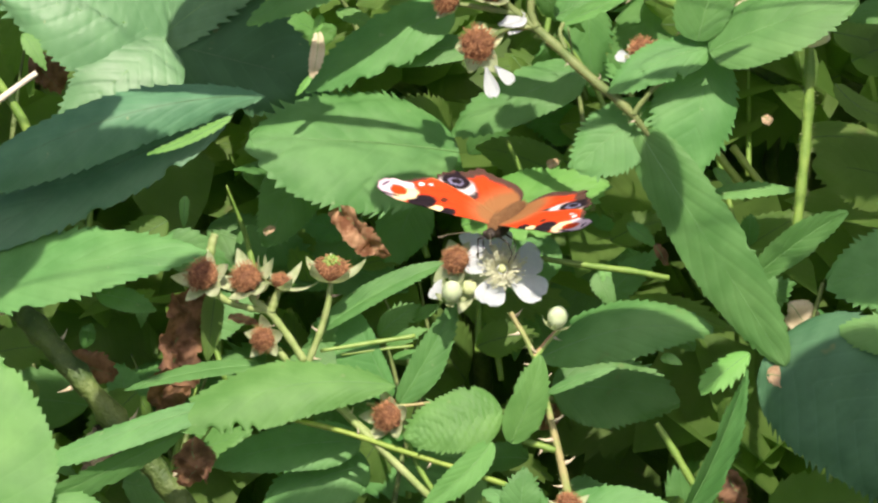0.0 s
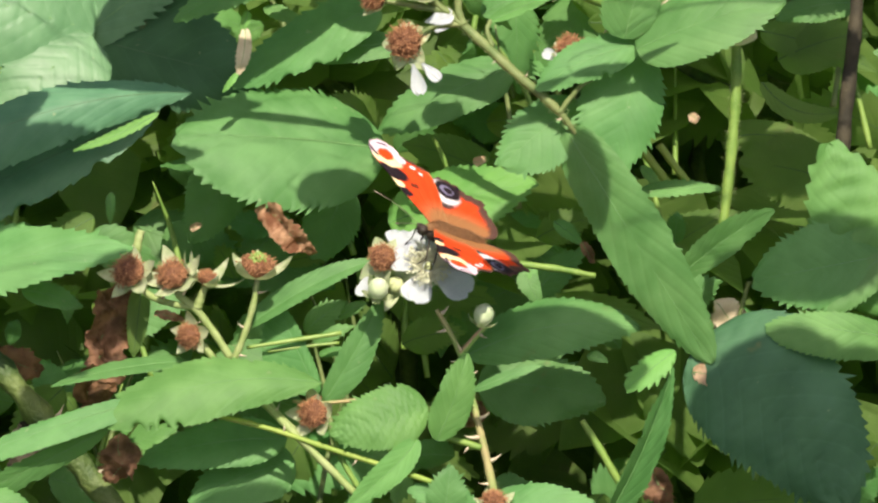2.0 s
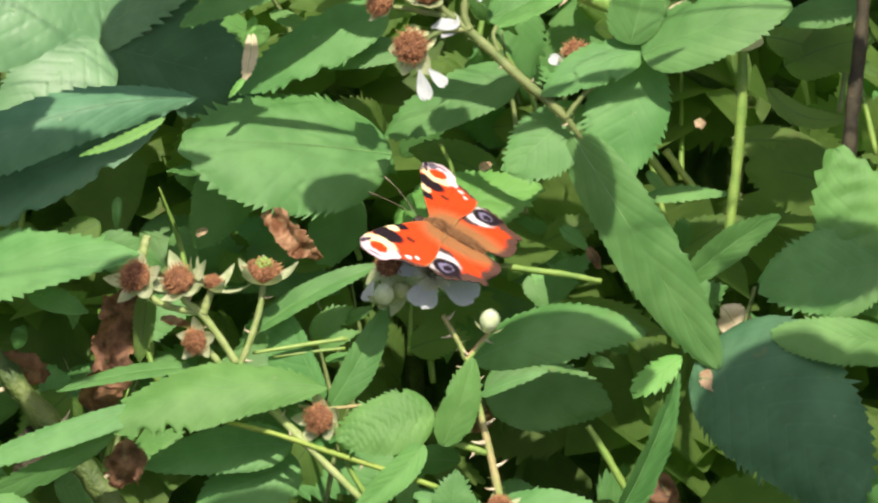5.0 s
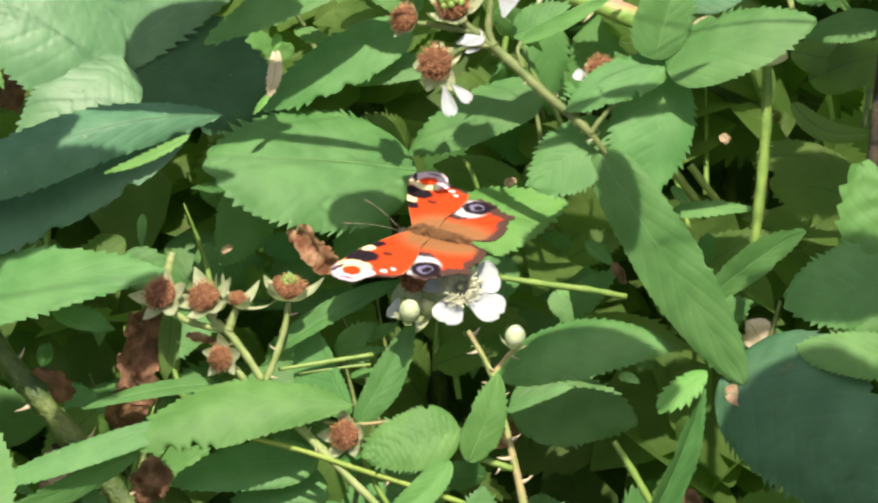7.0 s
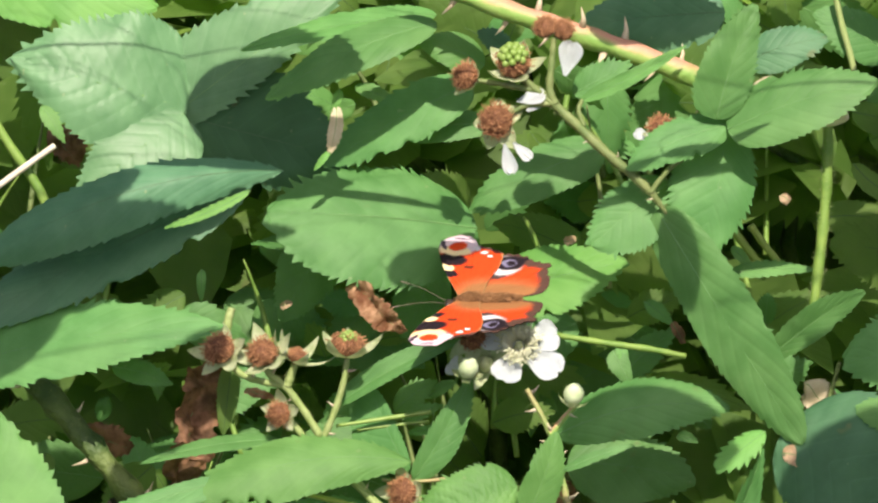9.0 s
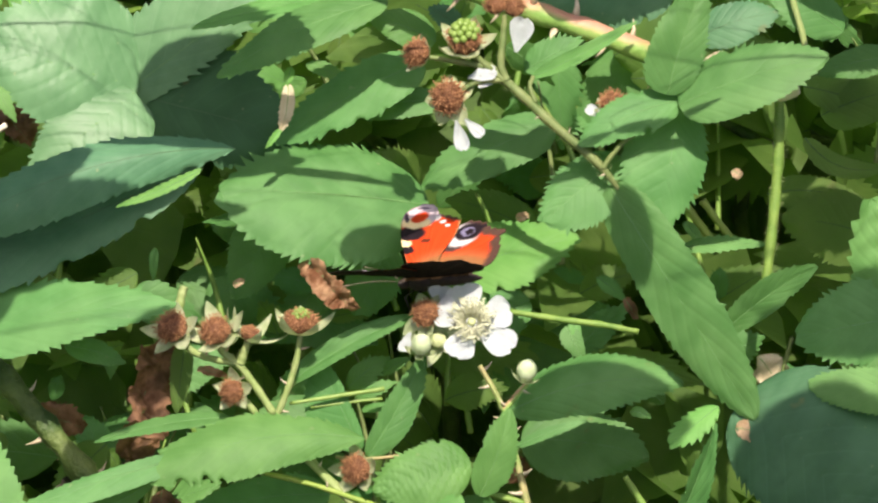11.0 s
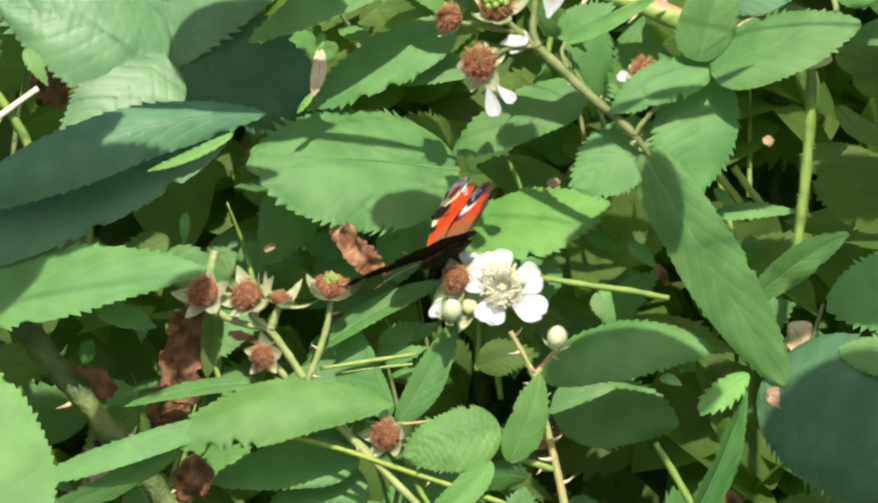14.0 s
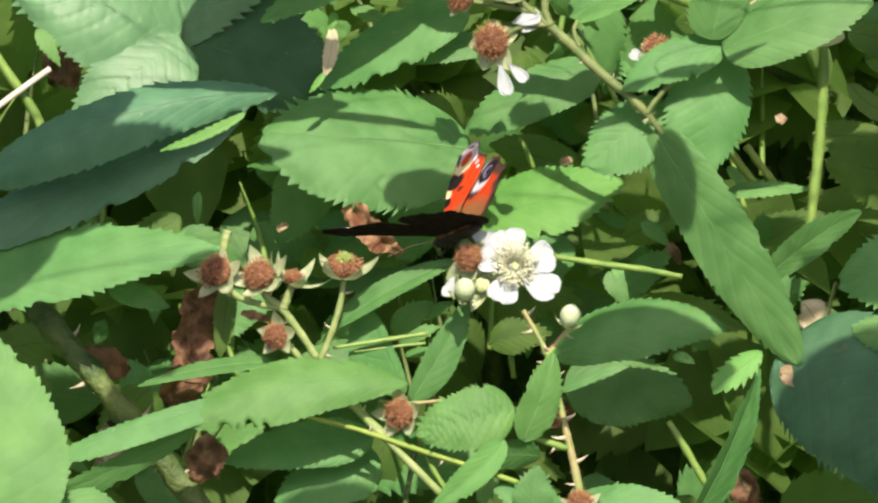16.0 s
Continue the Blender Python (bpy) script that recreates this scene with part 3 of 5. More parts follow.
leaf((-40, 640, 400), (110, 620, 400), 44, LEAF_DEEP, -20, (0, -8, -8), 0.1, 0.2, 12, 421, p=0.5, q=0.95)
leaf((220, 860, 350), (330, 915, 350), 36, LEAF, -20, (0, -8, -8), 0.1, 0.2, 12, 422, p=0.5, q=0.95)

leaf((748, 338, 505), (692, 476, 492), 54, LEAF, 0, (0, 0, -10), 0.1, 0.2, 16, 423, "shaded bramble leaf hanging under a broad one")
leaf((648, 392, 535), (560, 485, 525), 44, LEAF, -10, (0, 0, -10), 0.1, 0.2, 14, 424, "shaded bramble leaf hanging under a broad one")
leaf((370, 410, 610), (560, 505, 600), 64, LEAF, -20, (0, -10, -14), 0.1, 0.2, 16, 425, p=0.5, q=0.9)
leaf((560, 470, 600), (730, 520, 595), 54, LEAF, -20, (0, -10, -14), 0.1, 0.2, 16, 426, p=0.5, q=0.9)
leaf((1010, 320, 530), (850, 262, 525), 46, LEAF_DEEP, -20, (0, -10, -14), 0.1, 0.2, 16, 427, p=0.5, q=0.9)
leaf((1000, 440, 540), (880, 520, 535), 46, LEAF, -10, (0, -6, -12), 0.1, 0.2, 16, 428, p=0.5, q=0.9)
leaf((640, 640, 400), (480, 690, 395), 46, LEAF, -20, (0, -8, -12), 0.1, 0.2, 16, 429, p=0.5, q=0.9)
leaf((330, 590, 430), (470, 545, 425), 44, LEAF, -20, (0, -8, -12), 0.1, 0.2, 16, 430, p=0.5, q=0.9)
stem("bramble_shoot", [(905, 250, 395), (930, 305, 400), (945, 360, 400)], [4, 5, 4], STEM, "thin green stalk in a gap between leaves")
stem("bramble_shoot", [(1000, 285, 390), (985, 330, 392), (990, 385, 395)], [4, 4, 4], STEM, "thin green stalk in a gap between leaves")

leaf((832, -20, 210), (712, -62, 200), 36, Y, -20, (0, -8, -10), 0.1, 0.2, 16, 431)
leaf((880, -42, 160), (818, -80, 160), 22, LEAF_SHADE_GREY, -10, (0, -4, -6), 0.1, 0.2, 12, 432)
leaf((1296, -28, 150), (1445, -74, 150), 42, LEAF_SHADE_GREY, -20, (0, -8, -10), 0.1, 0.2, 16, 433)
leaf((1560, -40, 170), (1420, -120, 165), 46, LEAF, -20, (0, -8, -10), 0.1, 0.2, 16, 434)

leaf((1260, -118, 210), (1000, -92, 220), 62, LEAF_SHADE_GREY, -10, (0, -4, -10), 0.1, 0.2, 20, 435, "shaded bramble leaf behind the thick cane")
leaf((1305, 100, 25), (1378, 104, 22), 9, Y, -15, (0, 5, -4), 0.3, 0.1, 10, 57, "narrow young leaf edge catching the sun", bite=3.0)
leaf((1420, 80, 12), (1482, 60, 6), 15, CREAM, -10, (0, 0, -4), 0.3, 0.1, 8, 58, "dry cream-pink withered leaf tip", name="dead_leaf", group="dead leaves", p=0.6, q=0.3, bite=0.3)
leaf((1290, 40, 22), (1346, -4, 16), 11, CREAM, -10, (0, 0, -4), 0.3, 0.1, 8, 59, "dry cream-pink withered leaf tip", name="dead_leaf", group="dead leaves", p=0.6, q=0.6, bite=0.3)
leaf((1488, 58, 440), (1700, 132, 430), 36, LEAF_DEEP, -15, (0, -10, -10), 0.15, 0.2, 18, 60, "shaded bramble leaf behind a hairy stem", q=0.9)
leaf((1625, 330, 470), (1450, 296, 460), 70, LEAF_DEEP, -15, (0, -10, -10), 0.1, 0.2, 20, 69, "shaded bramble leaf behind a hairy stem")
leaf((1660, 8, 300), (1515, 38, 290), 32, LEAF, -20, (0, -10, -10), 0.1, 0.2, 18, 70)
leaf((1520, 110, 430), (1680, 60, 420), 50, LEAF_DEEP, -20, (0, -8, -10), 0.1, 0.2, 18, 66, "shaded bramble leaf behind a hairy stem")

# ---- stems ----
stem("blossom_spray", [(1130, 206, 8), (1150, 178, 4), (1172, 154, 0), (1204, 136, -2)], [5, 5, 5, 4], OLIVE, "downy olive side stalk of a leaf", 0, 20, 26)
stem("blossom_spray", [(925, 22, 10), (985, 75, 5), (1050, 135, 5), (1120, 195, 8), (1162, 246, 26)], [8, 9, 9, 8, 4], OLIVE, "downy green flower stem holding withered blossoms", 4, 260, 3)
stem("blossom_spray", [(912, 558, -5), (952, 632, -10), (975, 715, -15), (998, 810, -20), (1025, 930, -25)], [4.5, 5, 6, 7, 8], STEM_RED, "thorny reddish stalk of the open blossom", 11, 160, 4, thorn_size=23)
stem("blossom_spray", [(998, 588, -20), (978, 610, -18), (954, 640, -14)], [5, 5, 6], CANE, "short reddish bud stalk", 2, 10, 5)
stem("bramble_shoot", [(455, 735, -12), (600, 768, -25), (700, 800, -30), (800, 832, -32), (910, 868, -30)], [4, 5, 5, 5, 5], STEM_YELLOW, "slender yellowish green bramble stem", 2, 20, 6)
stem("bramble_shoot", [(560, 690, -10), (612, 735, -18), (668, 790, -22), (770, 890, -25)], [5, 6, 7, 7], STEM_PALE, "pale green side stem", 1, 20, 7)
stem("bramble_shoot", [(722, 775, -10), (745, 830, -12), (775, 880, -12)], [4, 5, 5], STEM, "thin green stalk among bramble leaves")
stem("bramble_shoot", [(590, 690, -12), (625, 740, -16), (660, 775, -18)], [4, 5, 5], STEM_PALE, "thin pale green stalk among leaves")
stem("bramble_shoot", [(1446, 70, 60), (1445, 170, 60), (1436, 290, 62), (1422, 415, 64)], [9, 10, 10, 9], STEM, "upright hairy green bramble stem", 0, 340, 8)
stem("bramble_cane", [(690, -190, 90), (850, -125, 85), (980, -82, 80), (1110, -40, 78), (1260, 20, 80)], [17, 19, 20, 20, 19], CANE, "thick green bramble cane flushed pink with thorns", 12, 60, 9, thorn_size=40)
stem("bramble_cane", [(-40, 480, 170), (60, 580, 165), (180, 720, 160), (270, 830, 150), (360, 940, 145)], [20, 23, 21, 24, 18], CANE_OLD_SHADED, "thick old bramble cane, its colour darkened for deep shade", 8, 120, 10, thorn_size=28, lumps=0.45)
stem("blossom_spray", [(592, 500, -20), (582, 560, -15), (560, 625, -8), (545, 660, 0)], [5, 6, 6, 7], STEM_PALE, "downy stalk of a withered blossom", 3, 40, 11)
stem("blossom_spray", [(440, 512, -22), (455, 537, -18), (480, 557, -15), (510, 594, -12), (544, 646, -6)], [6, 7, 7, 7, 7], STEM_PALE, "downy stalk of a cluster of withered blossoms", 2, 40, 12)
stem("blossom_spray", [(370, 508, -26), (402, 536, -22), (440, 549, -18), (480, 556, -15)], [5, 6, 6, 6], STEM_PALE, "downy stalk of a withered blossom", 1, 40, 17)
stem("bramble_shoot", [(384, 418, 60), (378, 440, 60), (374, 470, 60)], [7, 8, 8], STEM_PALE, "short pale green stalk behind withered blossoms")
stem("blossom_spray", [(500, 512, -24), (492, 535, -20), (484, 556, -16)], [6, 7, 8], STEM_PALE, "downy stalk of a withered blossom", 0, 20, 18)
stem("blossom_spray", [(480, 610, -12), (500, 630, -10), (520, 655, -6)], [5, 6, 6], STEM_PALE, "downy stalk of a withered blossom", 0, 20, 13)
stem("bramble_shoot", [(965, 462, 50), (1060, 476, 52), (1130, 485, 54), (1195, 497, 56)], [5, 6, 6, 5], STEM, "thin straight green stalk")
stem("bramble_shoot", [(-75, 40, 140), (-20, 125, 140), (45, 225, 142), (70, 330, 145)], [8, 9, 9, 8], STEM, "sunlit green stem in the undergrowth")
stem("straw", [(-90, 245, 120), (-10, 185, 118), (65, 130, 116)], [5, 6, 5], STRAW, "bleached dry straw in the undergrowth", category="straw")
stem("bramble_shoot", [(95, 340, 120), (130, 390, 120), (175, 440, 120)], [9, 9, 8], STEM, "sunlit green stem in the undergrowth")
stem("bramble_shoot", [(1172, 755, 20), (1200, 800, 20), (1235, 860, 20), (1270, 920, 20)], [5, 7, 7, 7], STEM, "broken green stem end", 1, 10, 15)
stem("bramble_shoot", [(655, 722, 20), (700, 726, 10), (770, 720, 10), (850, 712, 10)], [3, 3, 3, 3], STEM_RED, "thin reddish leaf stalk")
stem("bramble_shoot", [(905, 780, -20), (950, 792, -22), (992, 805, -24)], [5, 6, 6], STEM, "short green side stalk", 2, 8, 16)
stem("bramble_shoot", [(1255, 240, 258), (1300, 300, 262), (1336, 348, 266)], [8, 8, 8], STEM_YELLOW, "sunlit green stem in the undergrowth")
stem("bramble_shoot", [(1308, 262, 258), (1338, 302, 260), (1376, 350, 262)], [7, 7, 7], STEM_YELLOW, "sunlit green stem in the undergrowth")
# shade on this cane is given by its dark colour
stem("bramble_shoot", [(1672, -260, 240), (1660, 20, 230), (1644, 180, 220), (1628, 360, 220), (1610, 620, 240)], [12, 13, 14, 14, 14], SHADE_BROWN, "upright old bramble cane, its colour darkened for shade")
stem("bramble_shoot", [(1452, -190, 130), (1466, -110, 130), (1488, -30, 132), (1500, 40, 136)], [5, 6, 6, 6], STEM_PALE, "thin pale green stem behind leaves")
stem("bramble_shoot", [(1470, 505, 90), (1455, 560, 90), (1440, 610, 90)], [4, 4, 4], CANE_OLD_SHADED, "thin dark stalk beside a leaf")
stem("bramble_shoot", [(572, 627, 30), (660, 613, 30), (742, 600, 30)], [3, 4, 4], BERRY, "sunlit green stalk behind bramble leaves")
stem("bramble_shoot", [(610, 634, 42), (680, 624, 42), (738, 618, 42)], [2, 3, 3], BERRY, "sunlit green stalk behind bramble leaves")

stem("blossom_spray", [(955, -70, 0), (952, -30, 2), (948, 20, 4), (958, 50, 5)], [5, 6, 7, 8], OLIVE, "downy olive stalk of withered blossoms", 0, 30, 21)
stem("blossom_spray", [(882, -8, -2), (905, 8, 2), (932, 30, 6)], [5, 6, 7], OLIVE, "downy olive stalk of withered blossoms", 0, 20, 22)
stem("blossom_spray", [(862, 78, -4), (905, 52, 2), (950, 48, 6)], [4, 5, 6], OLIVE, "downy olive stalk of withered blossoms", 0, 20, 23)
stem("blossom_spray", [(806, 6, 0), (850, 12, 2), (920, 24, 6)], [4, 5, 6], OLIVE, "downy olive stalk of withered blossoms", 0, 20, 24)
stem("blossom_spray", [(1010, 88, 6), (1000, 60, 6), (1006, 42, 16)], [5, 4, 4], OLIVE, "short olive side stalk with bracts", 0, 10, 25)

# ---- blossoms ----


def sepal(bm_len, wid, bend):
    """A small pointed sepal along +x, bent up towards +z."""
    bm = bmesh.new()
    rows = []
    for i in range(9):
        t = i / 8
        w = wid * 1.25 * (0.6 + t) * (1 - t) ** 0.9 if i < 8 else wid * 0.03
        a = bend * t
        c = Vector((math.sin(a) / bend * bm_len if abs(bend) > 1e-3 else t * bm_len, 0, (1 - math.cos(a)) / bend * bm_len if abs(bend) > 1e-3 else 0))
        n = Vector((-math.sin(a), 0, math.cos(a)))
        rows.append([bm.verts.new(c + Vector((0, w * s, 0)) + n * (w * 0.25 * s * s)) for s in (-1, -0.5, 0, 0.5, 1)])
    for r0, r1 in zip(rows, rows[1:]):
        for j in range(4):
            bm.faces.new((r0[j], r1[j], r1[j + 1], r0[j + 1]))
    bmesh.ops.solidify(bm, geom=bm.faces[:], thickness=2.2 * U)
    return bm


def frame_of(n, spin=0.0):
    """A turn that brings +z to n."""
    return n.to_track_quat("Z", "Y").to_matrix().to_4x4() @ Matrix.Rotation(radians(spin), 4, "Z")


def ball(r, scale, rough, seed, u=16, v=10):
    bm = bmesh.new()
    bmesh.ops.create_uvsphere(bm, u_segments=u, v_segments=v, radius=r)
    for w in bm.verts:
        k = 1 + rough * noise.noise(w.co.normalized() * 3 + Vector((seed, 0, 0)))
        w.co = Vector((w.co.x * scale[0], w.co.y * scale[1], w.co.z * scale[2])) * k
    return bm


def withered(at, n, r, seed, label="withered bramble blossom with brown stamens", berry=0.0, sep_bend=0.9, sep_len=1.3, bare=False):
    """A blossom past its bloom: brown stamens round a green core, downy sepals."""
    rng = random.Random(seed)
    ob = thing("withered_blossom", spot(*at), label, "flower", "withered blossoms")
    ob.matrix_basis = Matrix.Translation(spot(*at)) @ frame_of(n, rng.uniform(0, 72))
    r = r * U * 0.96
    if bare:
        part("core", ball(r * 0.6, (1, 1, 0.78), 0.15, seed), PISTIL, ob, "pale green core")
    else:
        part("core", ball(r * 0.80, (1, 1, 0.78), 0.25, seed), RUST_DARK, ob, "brown withered core")
    bm = bmesh.new()
    for k in range(0 if bare else 520):
        a, h = rng.uniform(0, 6.283), rng.random() ** 0.6
        th = h * 1.5
        d = Vector((math.sin(th) * math.cos(a), math.sin(th) * math.sin(a), math.cos(th) * 0.75))
        p0 = d * r * 0.55
        e = (d + Vector((rng.uniform(-1, 1), rng.uniform(-1, 1), rng.uniform(-1, 1))) * 0.26) * r * rng.uniform(0.76, 0.94)
        tube(bm, [p0, (p0 + e) / 2 + d * r * 0.08, e], [0.017 * r, 0.015 * r, 0.026 * r], 4)
    if bare:
        bm.free()
    else:
        tagged(part("stamen_tuft", bm, RUST, ob, "curled rust-brown stamens"), kind="stuff")
    if berry:
        bm = bmesh.new()
        for k in range(22):
            a, th = k * 2.4, math.acos(1 - 0.9 * (k + 0.5) / 22)
            c = Vector((math.sin(th) * math.cos(a), math.sin(th) * math.sin(a), math.cos(th))) * r * berry
            m = Matrix.Translation(c + Vector((0, 0, r * 0.35))) @ Matrix.Diagonal((1, 1, 1, 1))
            bmesh.ops.create_icosphere(bm, subdivisions=2, radius=r * berry * 0.33, matrix=m)
        tagged(part("berry", bm, BERRY, ob, "small green unripe berry"), kind="stuff")
    for k in range(5):
        s = part("sepal", sepal(r * sep_len * 1.3 * rng.uniform(0.85, 1.15), r * 0.62, sep_bend * rng.uniform(0.7, 1.3)), SEPAL, ob)
        s.matrix_basis = Matrix.Rotation(radians(72 * k + rng.uniform(-14, 14)), 4, "Z") @ Matrix.Translation((r * 0.25, 0, -r * 0.5))
    return ob


def petal(length, width, seed, curl=0.5):
    """A white petal along +x, narrow at its base, broad and notched at its end."""
    bm = bmesh.new()
    rows = []
    for i in range(13):
        t = i / 12
        w = width * (0.16 + 0.84 * math.sin(min(t * 1.25, 1.0) * math.pi / 2) ** 1.3) * (1 if t < 0.72 else math.sqrt(max(0.02, 1 - ((t - 0.72) / 0.29) ** 2)))
        row = []
        for j in range(9):
            s = j / 4 - 1
            z = curl * length * 0.28 * t * t + 0.18 * w * s * s + 0.06 * length * noise.noise(Vector((t * 2.5, s * 1.6, seed)))
            z += 0.02 * length * math.sin(s * 9 + seed) * t
            row.append(bm.verts.new((length * t - 0.05 * length * (1 - abs(s)) * (t > 0.95), w * s, z)))
        rows.append(row)
    for r0, r1 in zip(rows, rows[1:]):
        for j in range(8):
            bm.faces.new((r0[j], r1[j], r1[j + 1], r0[j + 1]))
    bmesh.ops.solidify(bm, geom=bm.faces[:], thickness=1.2 * U)
    return bm


def open_blossom(at, n, seed):
    rng = random.Random(seed)
    ob = thing("bramble_blossom", spot(*at), "open white bramble blossom with cream stamens", "flower")
    m = Matrix.Translation(spot(*at)) @ frame_of(n)
    ob.matrix_basis = m
    x = (m.to_3x3().inverted() @ RIGHT)
    zero = math.degrees(math.atan2(x.y, x.x))
    for a, ln, wd in ((17, 66, 33), (104, 64, 34), (160, 60, 31), (247, 68, 29), (322, 86, 30)):
        s = part("petal", petal(ln * U, wd * U, a, rng.uniform(0.1, 0.6)), PETAL, ob)
        s.matrix_basis = Matrix.Rotation(radians(zero + a), 4, "Z") @ Matrix.Translation((8 * U, 0, 0))
    part("pistil", ball(8 * U, (1, 1, 0.9), 0.4, seed), PISTIL, ob, "pale green pistils")
    bm = bmesh.new()
    tips = bmesh.new()
    for k in range(260):
        a, h = rng.uniform(0, 6.283), rng.random()
        d = Vector((math.cos(a) * (0.5 + 0.8 * h), math.sin(a) * (0.5 + 0.8 * h), 1.2 - 0.85 * h)).normalized()
        p0 = Vector((math.cos(a), math.sin(a), 0.1)) * 11 * U
        e = p0 + d * rng.uniform(18, 38) * U
        tube(bm, [p0, (p0 + e) / 2 + Vector((0, 0, 2 * U)), e], [1.0 * U, 0.8 * U, 0.7 * U], 4)
        bmesh.ops.create_icosphere(tips, subdivisions=1, radius=2.1 * U, matrix=Matrix.Translation(e))
    tagged(part("filament_tuft", bm, STAMEN, ob, "cream filaments"), kind="stuff")
    tagged(part("anther_tuft", tips, STAMEN, ob, "cream anthers"), kind="stuff")
    for k in range(5):
        s = part("sepal", sepal(44 * U, 11 * U, -0.5), SEPAL, ob)
        s.matrix_basis = Matrix.Rotation(radians(72 * k + 20), 4, "Z") @ Matrix.Translation((6 * U, 0, -8 * U))
    return ob


def bud(at, n, r, seed, mat=None, label="closed pale green bramble bud"):
    ob = thing("flower_bud", spot(*at), label, "bud", "flower buds")
    ob.matrix_basis = Matrix.Translation(spot(*at)) @ frame_of(n, seed * 13)
    r *= U
    part("bud_body", ball(r, (0.92, 0.92, 1.12), 0.08, seed), mat or BUD, ob)
    for k in range(5):
        s = part("sepal", sepal(r * 1.9, r * 0.5, 1.5), SEPAL, ob)
        s.matrix_basis = Matrix.Rotation(radians(72 * k), 4, "Z") @ Matrix.Translation((r * 0.25, 0, -r * 1.12))
    return ob


def loose_petal(at, n, spin, ln, wd, seed):
    ob = thing("white_petal", spot(*at), "last white petal of a fading blossom", "petal")
    ob.matrix_basis = Matrix.Translation(spot(*at)) @ frame_of(n, spin)
    part("petal_blade", petal(ln * U, wd * U, seed, 0.6), PETAL, ob)
    return ob


open_blossom((897, 481, -25), way(-0.05, 0.38, 0.92), 1)
withered((815, 466, -20), way(-0.3, 0.35, 0.9), 30, 2, "withered bramble blossom beside the open one", 0, -0.5)
bud((807, 521, -50), way(0.1, 0.5, 0.85), 20, 3)
bud((996, 567, -75), way(0.25, 0.8, 0.5), 19, 4)
withered((363, 492, -30), way(-0.45, 0.45, 0.8), 35, 5, sep_bend=0.7)
withered((440, 498, -34), way(-0.35, 0.6, 0.75), 34, 6, sep_bend=1.2, sep_len=1.7)
withered((502, 504, -26), way(0.35, 0.9, 0.25), 22, 7, sep_bend=1.3, sep_len=2.6)
withered((591, 484, -26), way(0.08, 0.95, 0.35), 36, 8, "withered bramble blossom with a young green berry", 0.40, 1.25, 1.55)
withered((470, 606, -30), way(-0.5, -0.1, 0.85), 27, 9)
withered((692, 744, -35), way(-0.5, 0.1, 0.85), 32, 10)
withered((854, 80, -10), way(-0.2, 0.2, 0.95), 37, 11, sep_bend=-0.3, sep_len=0.95)
withered((798, 0, 0), way(-0.6, 0.3, 0.7), 30, 12, sep_bend=1.0, sep_len=0.95)
withered((884, -24, -4), way(-0.1, 0.7, 0.7), 38, 13, "withered bramble blossom with a young green berry", 0.62, 1.2, 1.35)
withered((940, -88, 0), way(-0.3, 0.6, 0.7), 26, 14, sep_bend=1.2, sep_len=0.7)
withered((970, -84, 0), way(0.3, 0.6, 0.7), 26, 17, sep_bend=1.2, sep_len=0.7)
withered((1150, 92, 40), way(0.0, 0.8, 0.6), 32, 15, sep_len=0.8)
withered((838, 514, -12), way(-0.2, 0.1, 0.95), 26, 19, "pale green calyx under the open blossom", sep_bend=0.5, sep_len=1.5, bare=True)
withered((1015, 900, -40), way(0.0, 0.8, 0.6), 26, 16)

loose_petal((868, 120, -14), way(0.2, -0.2, 0.95), -80, 56, 14, 31)
loose_petal((890, 45, -6), way(0.1, 0.5, 0.8), 10, 52, 18, 32)
loose_petal((975, -2, -4), way(-0.2, 0.0, 1), 80, 64, 23, 33)
loose_petal((800, 530, -14), way(-0.3, 0.3, 0.9), 160, 34, 20, 34)
loose_petal((838, 450, -2), way(-0.2, 0.5, 0.8), 95, 36, 24, 35)
loose_petal((908, 62, -4), way(0.2, 0.6, 0.7), 25, 40, 14, 37)
loose_petal((884, 118, -10), way(0.3, 0.1, 0.9), -55, 44, 12, 39)
loose_petal((1130, 112, 36), way(-0.2, 0.5, 0.8), 165, 34, 12, 36)

# ---- dead leaves ----
leaf((352, 505, 90), (288, 752, 70), 44, DEAD, 30, (-10, 0, -10), 0.8, 0.3, 18, 61, "crumpled brown dead leaf hanging in the thicket", None, 0.4, 0.5, "dead_leaf", 0.55, group="dead leaves")
leaf((345, 780, 20), (330, 868, 20), 36, DEAD, 0, (8, 0, -20), 0.3, 0.4, 12, 62, "crumpled brown dead leaf tip", None, 0.4, 0.5, "dead_leaf", 0.35, group="dead leaves")
leaf((598, 374, 212), (690, 458, 200), 26, DEAD_WARM, 20, (0, 0, -20), 0.9, 0.4, 16, 63, "curled orange-brown dead leaf", None, 0.35, 0.5, "dead_leaf", 0.42, group="dead leaves")
leaf((1368, 668, -8), (1422, 676, -12), 18, DEAD_PALE, 0, (0, 0, -4), 0.1, 0.1, 8, 64, "small brown scrap of a dead leaf", None, 0.25, 0.25, "dead_leaf", 0.15, group="dead leaves")
leaf((568, 55, 160), (556, 140, 150), 13, CREAM, -5, (4, 0, -8), 0.6, 0.2, 10, 65, "dry cream-coloured curled bract", None, 0.45, 0.5, "dead_leaf", 0.05, group="dead leaves")

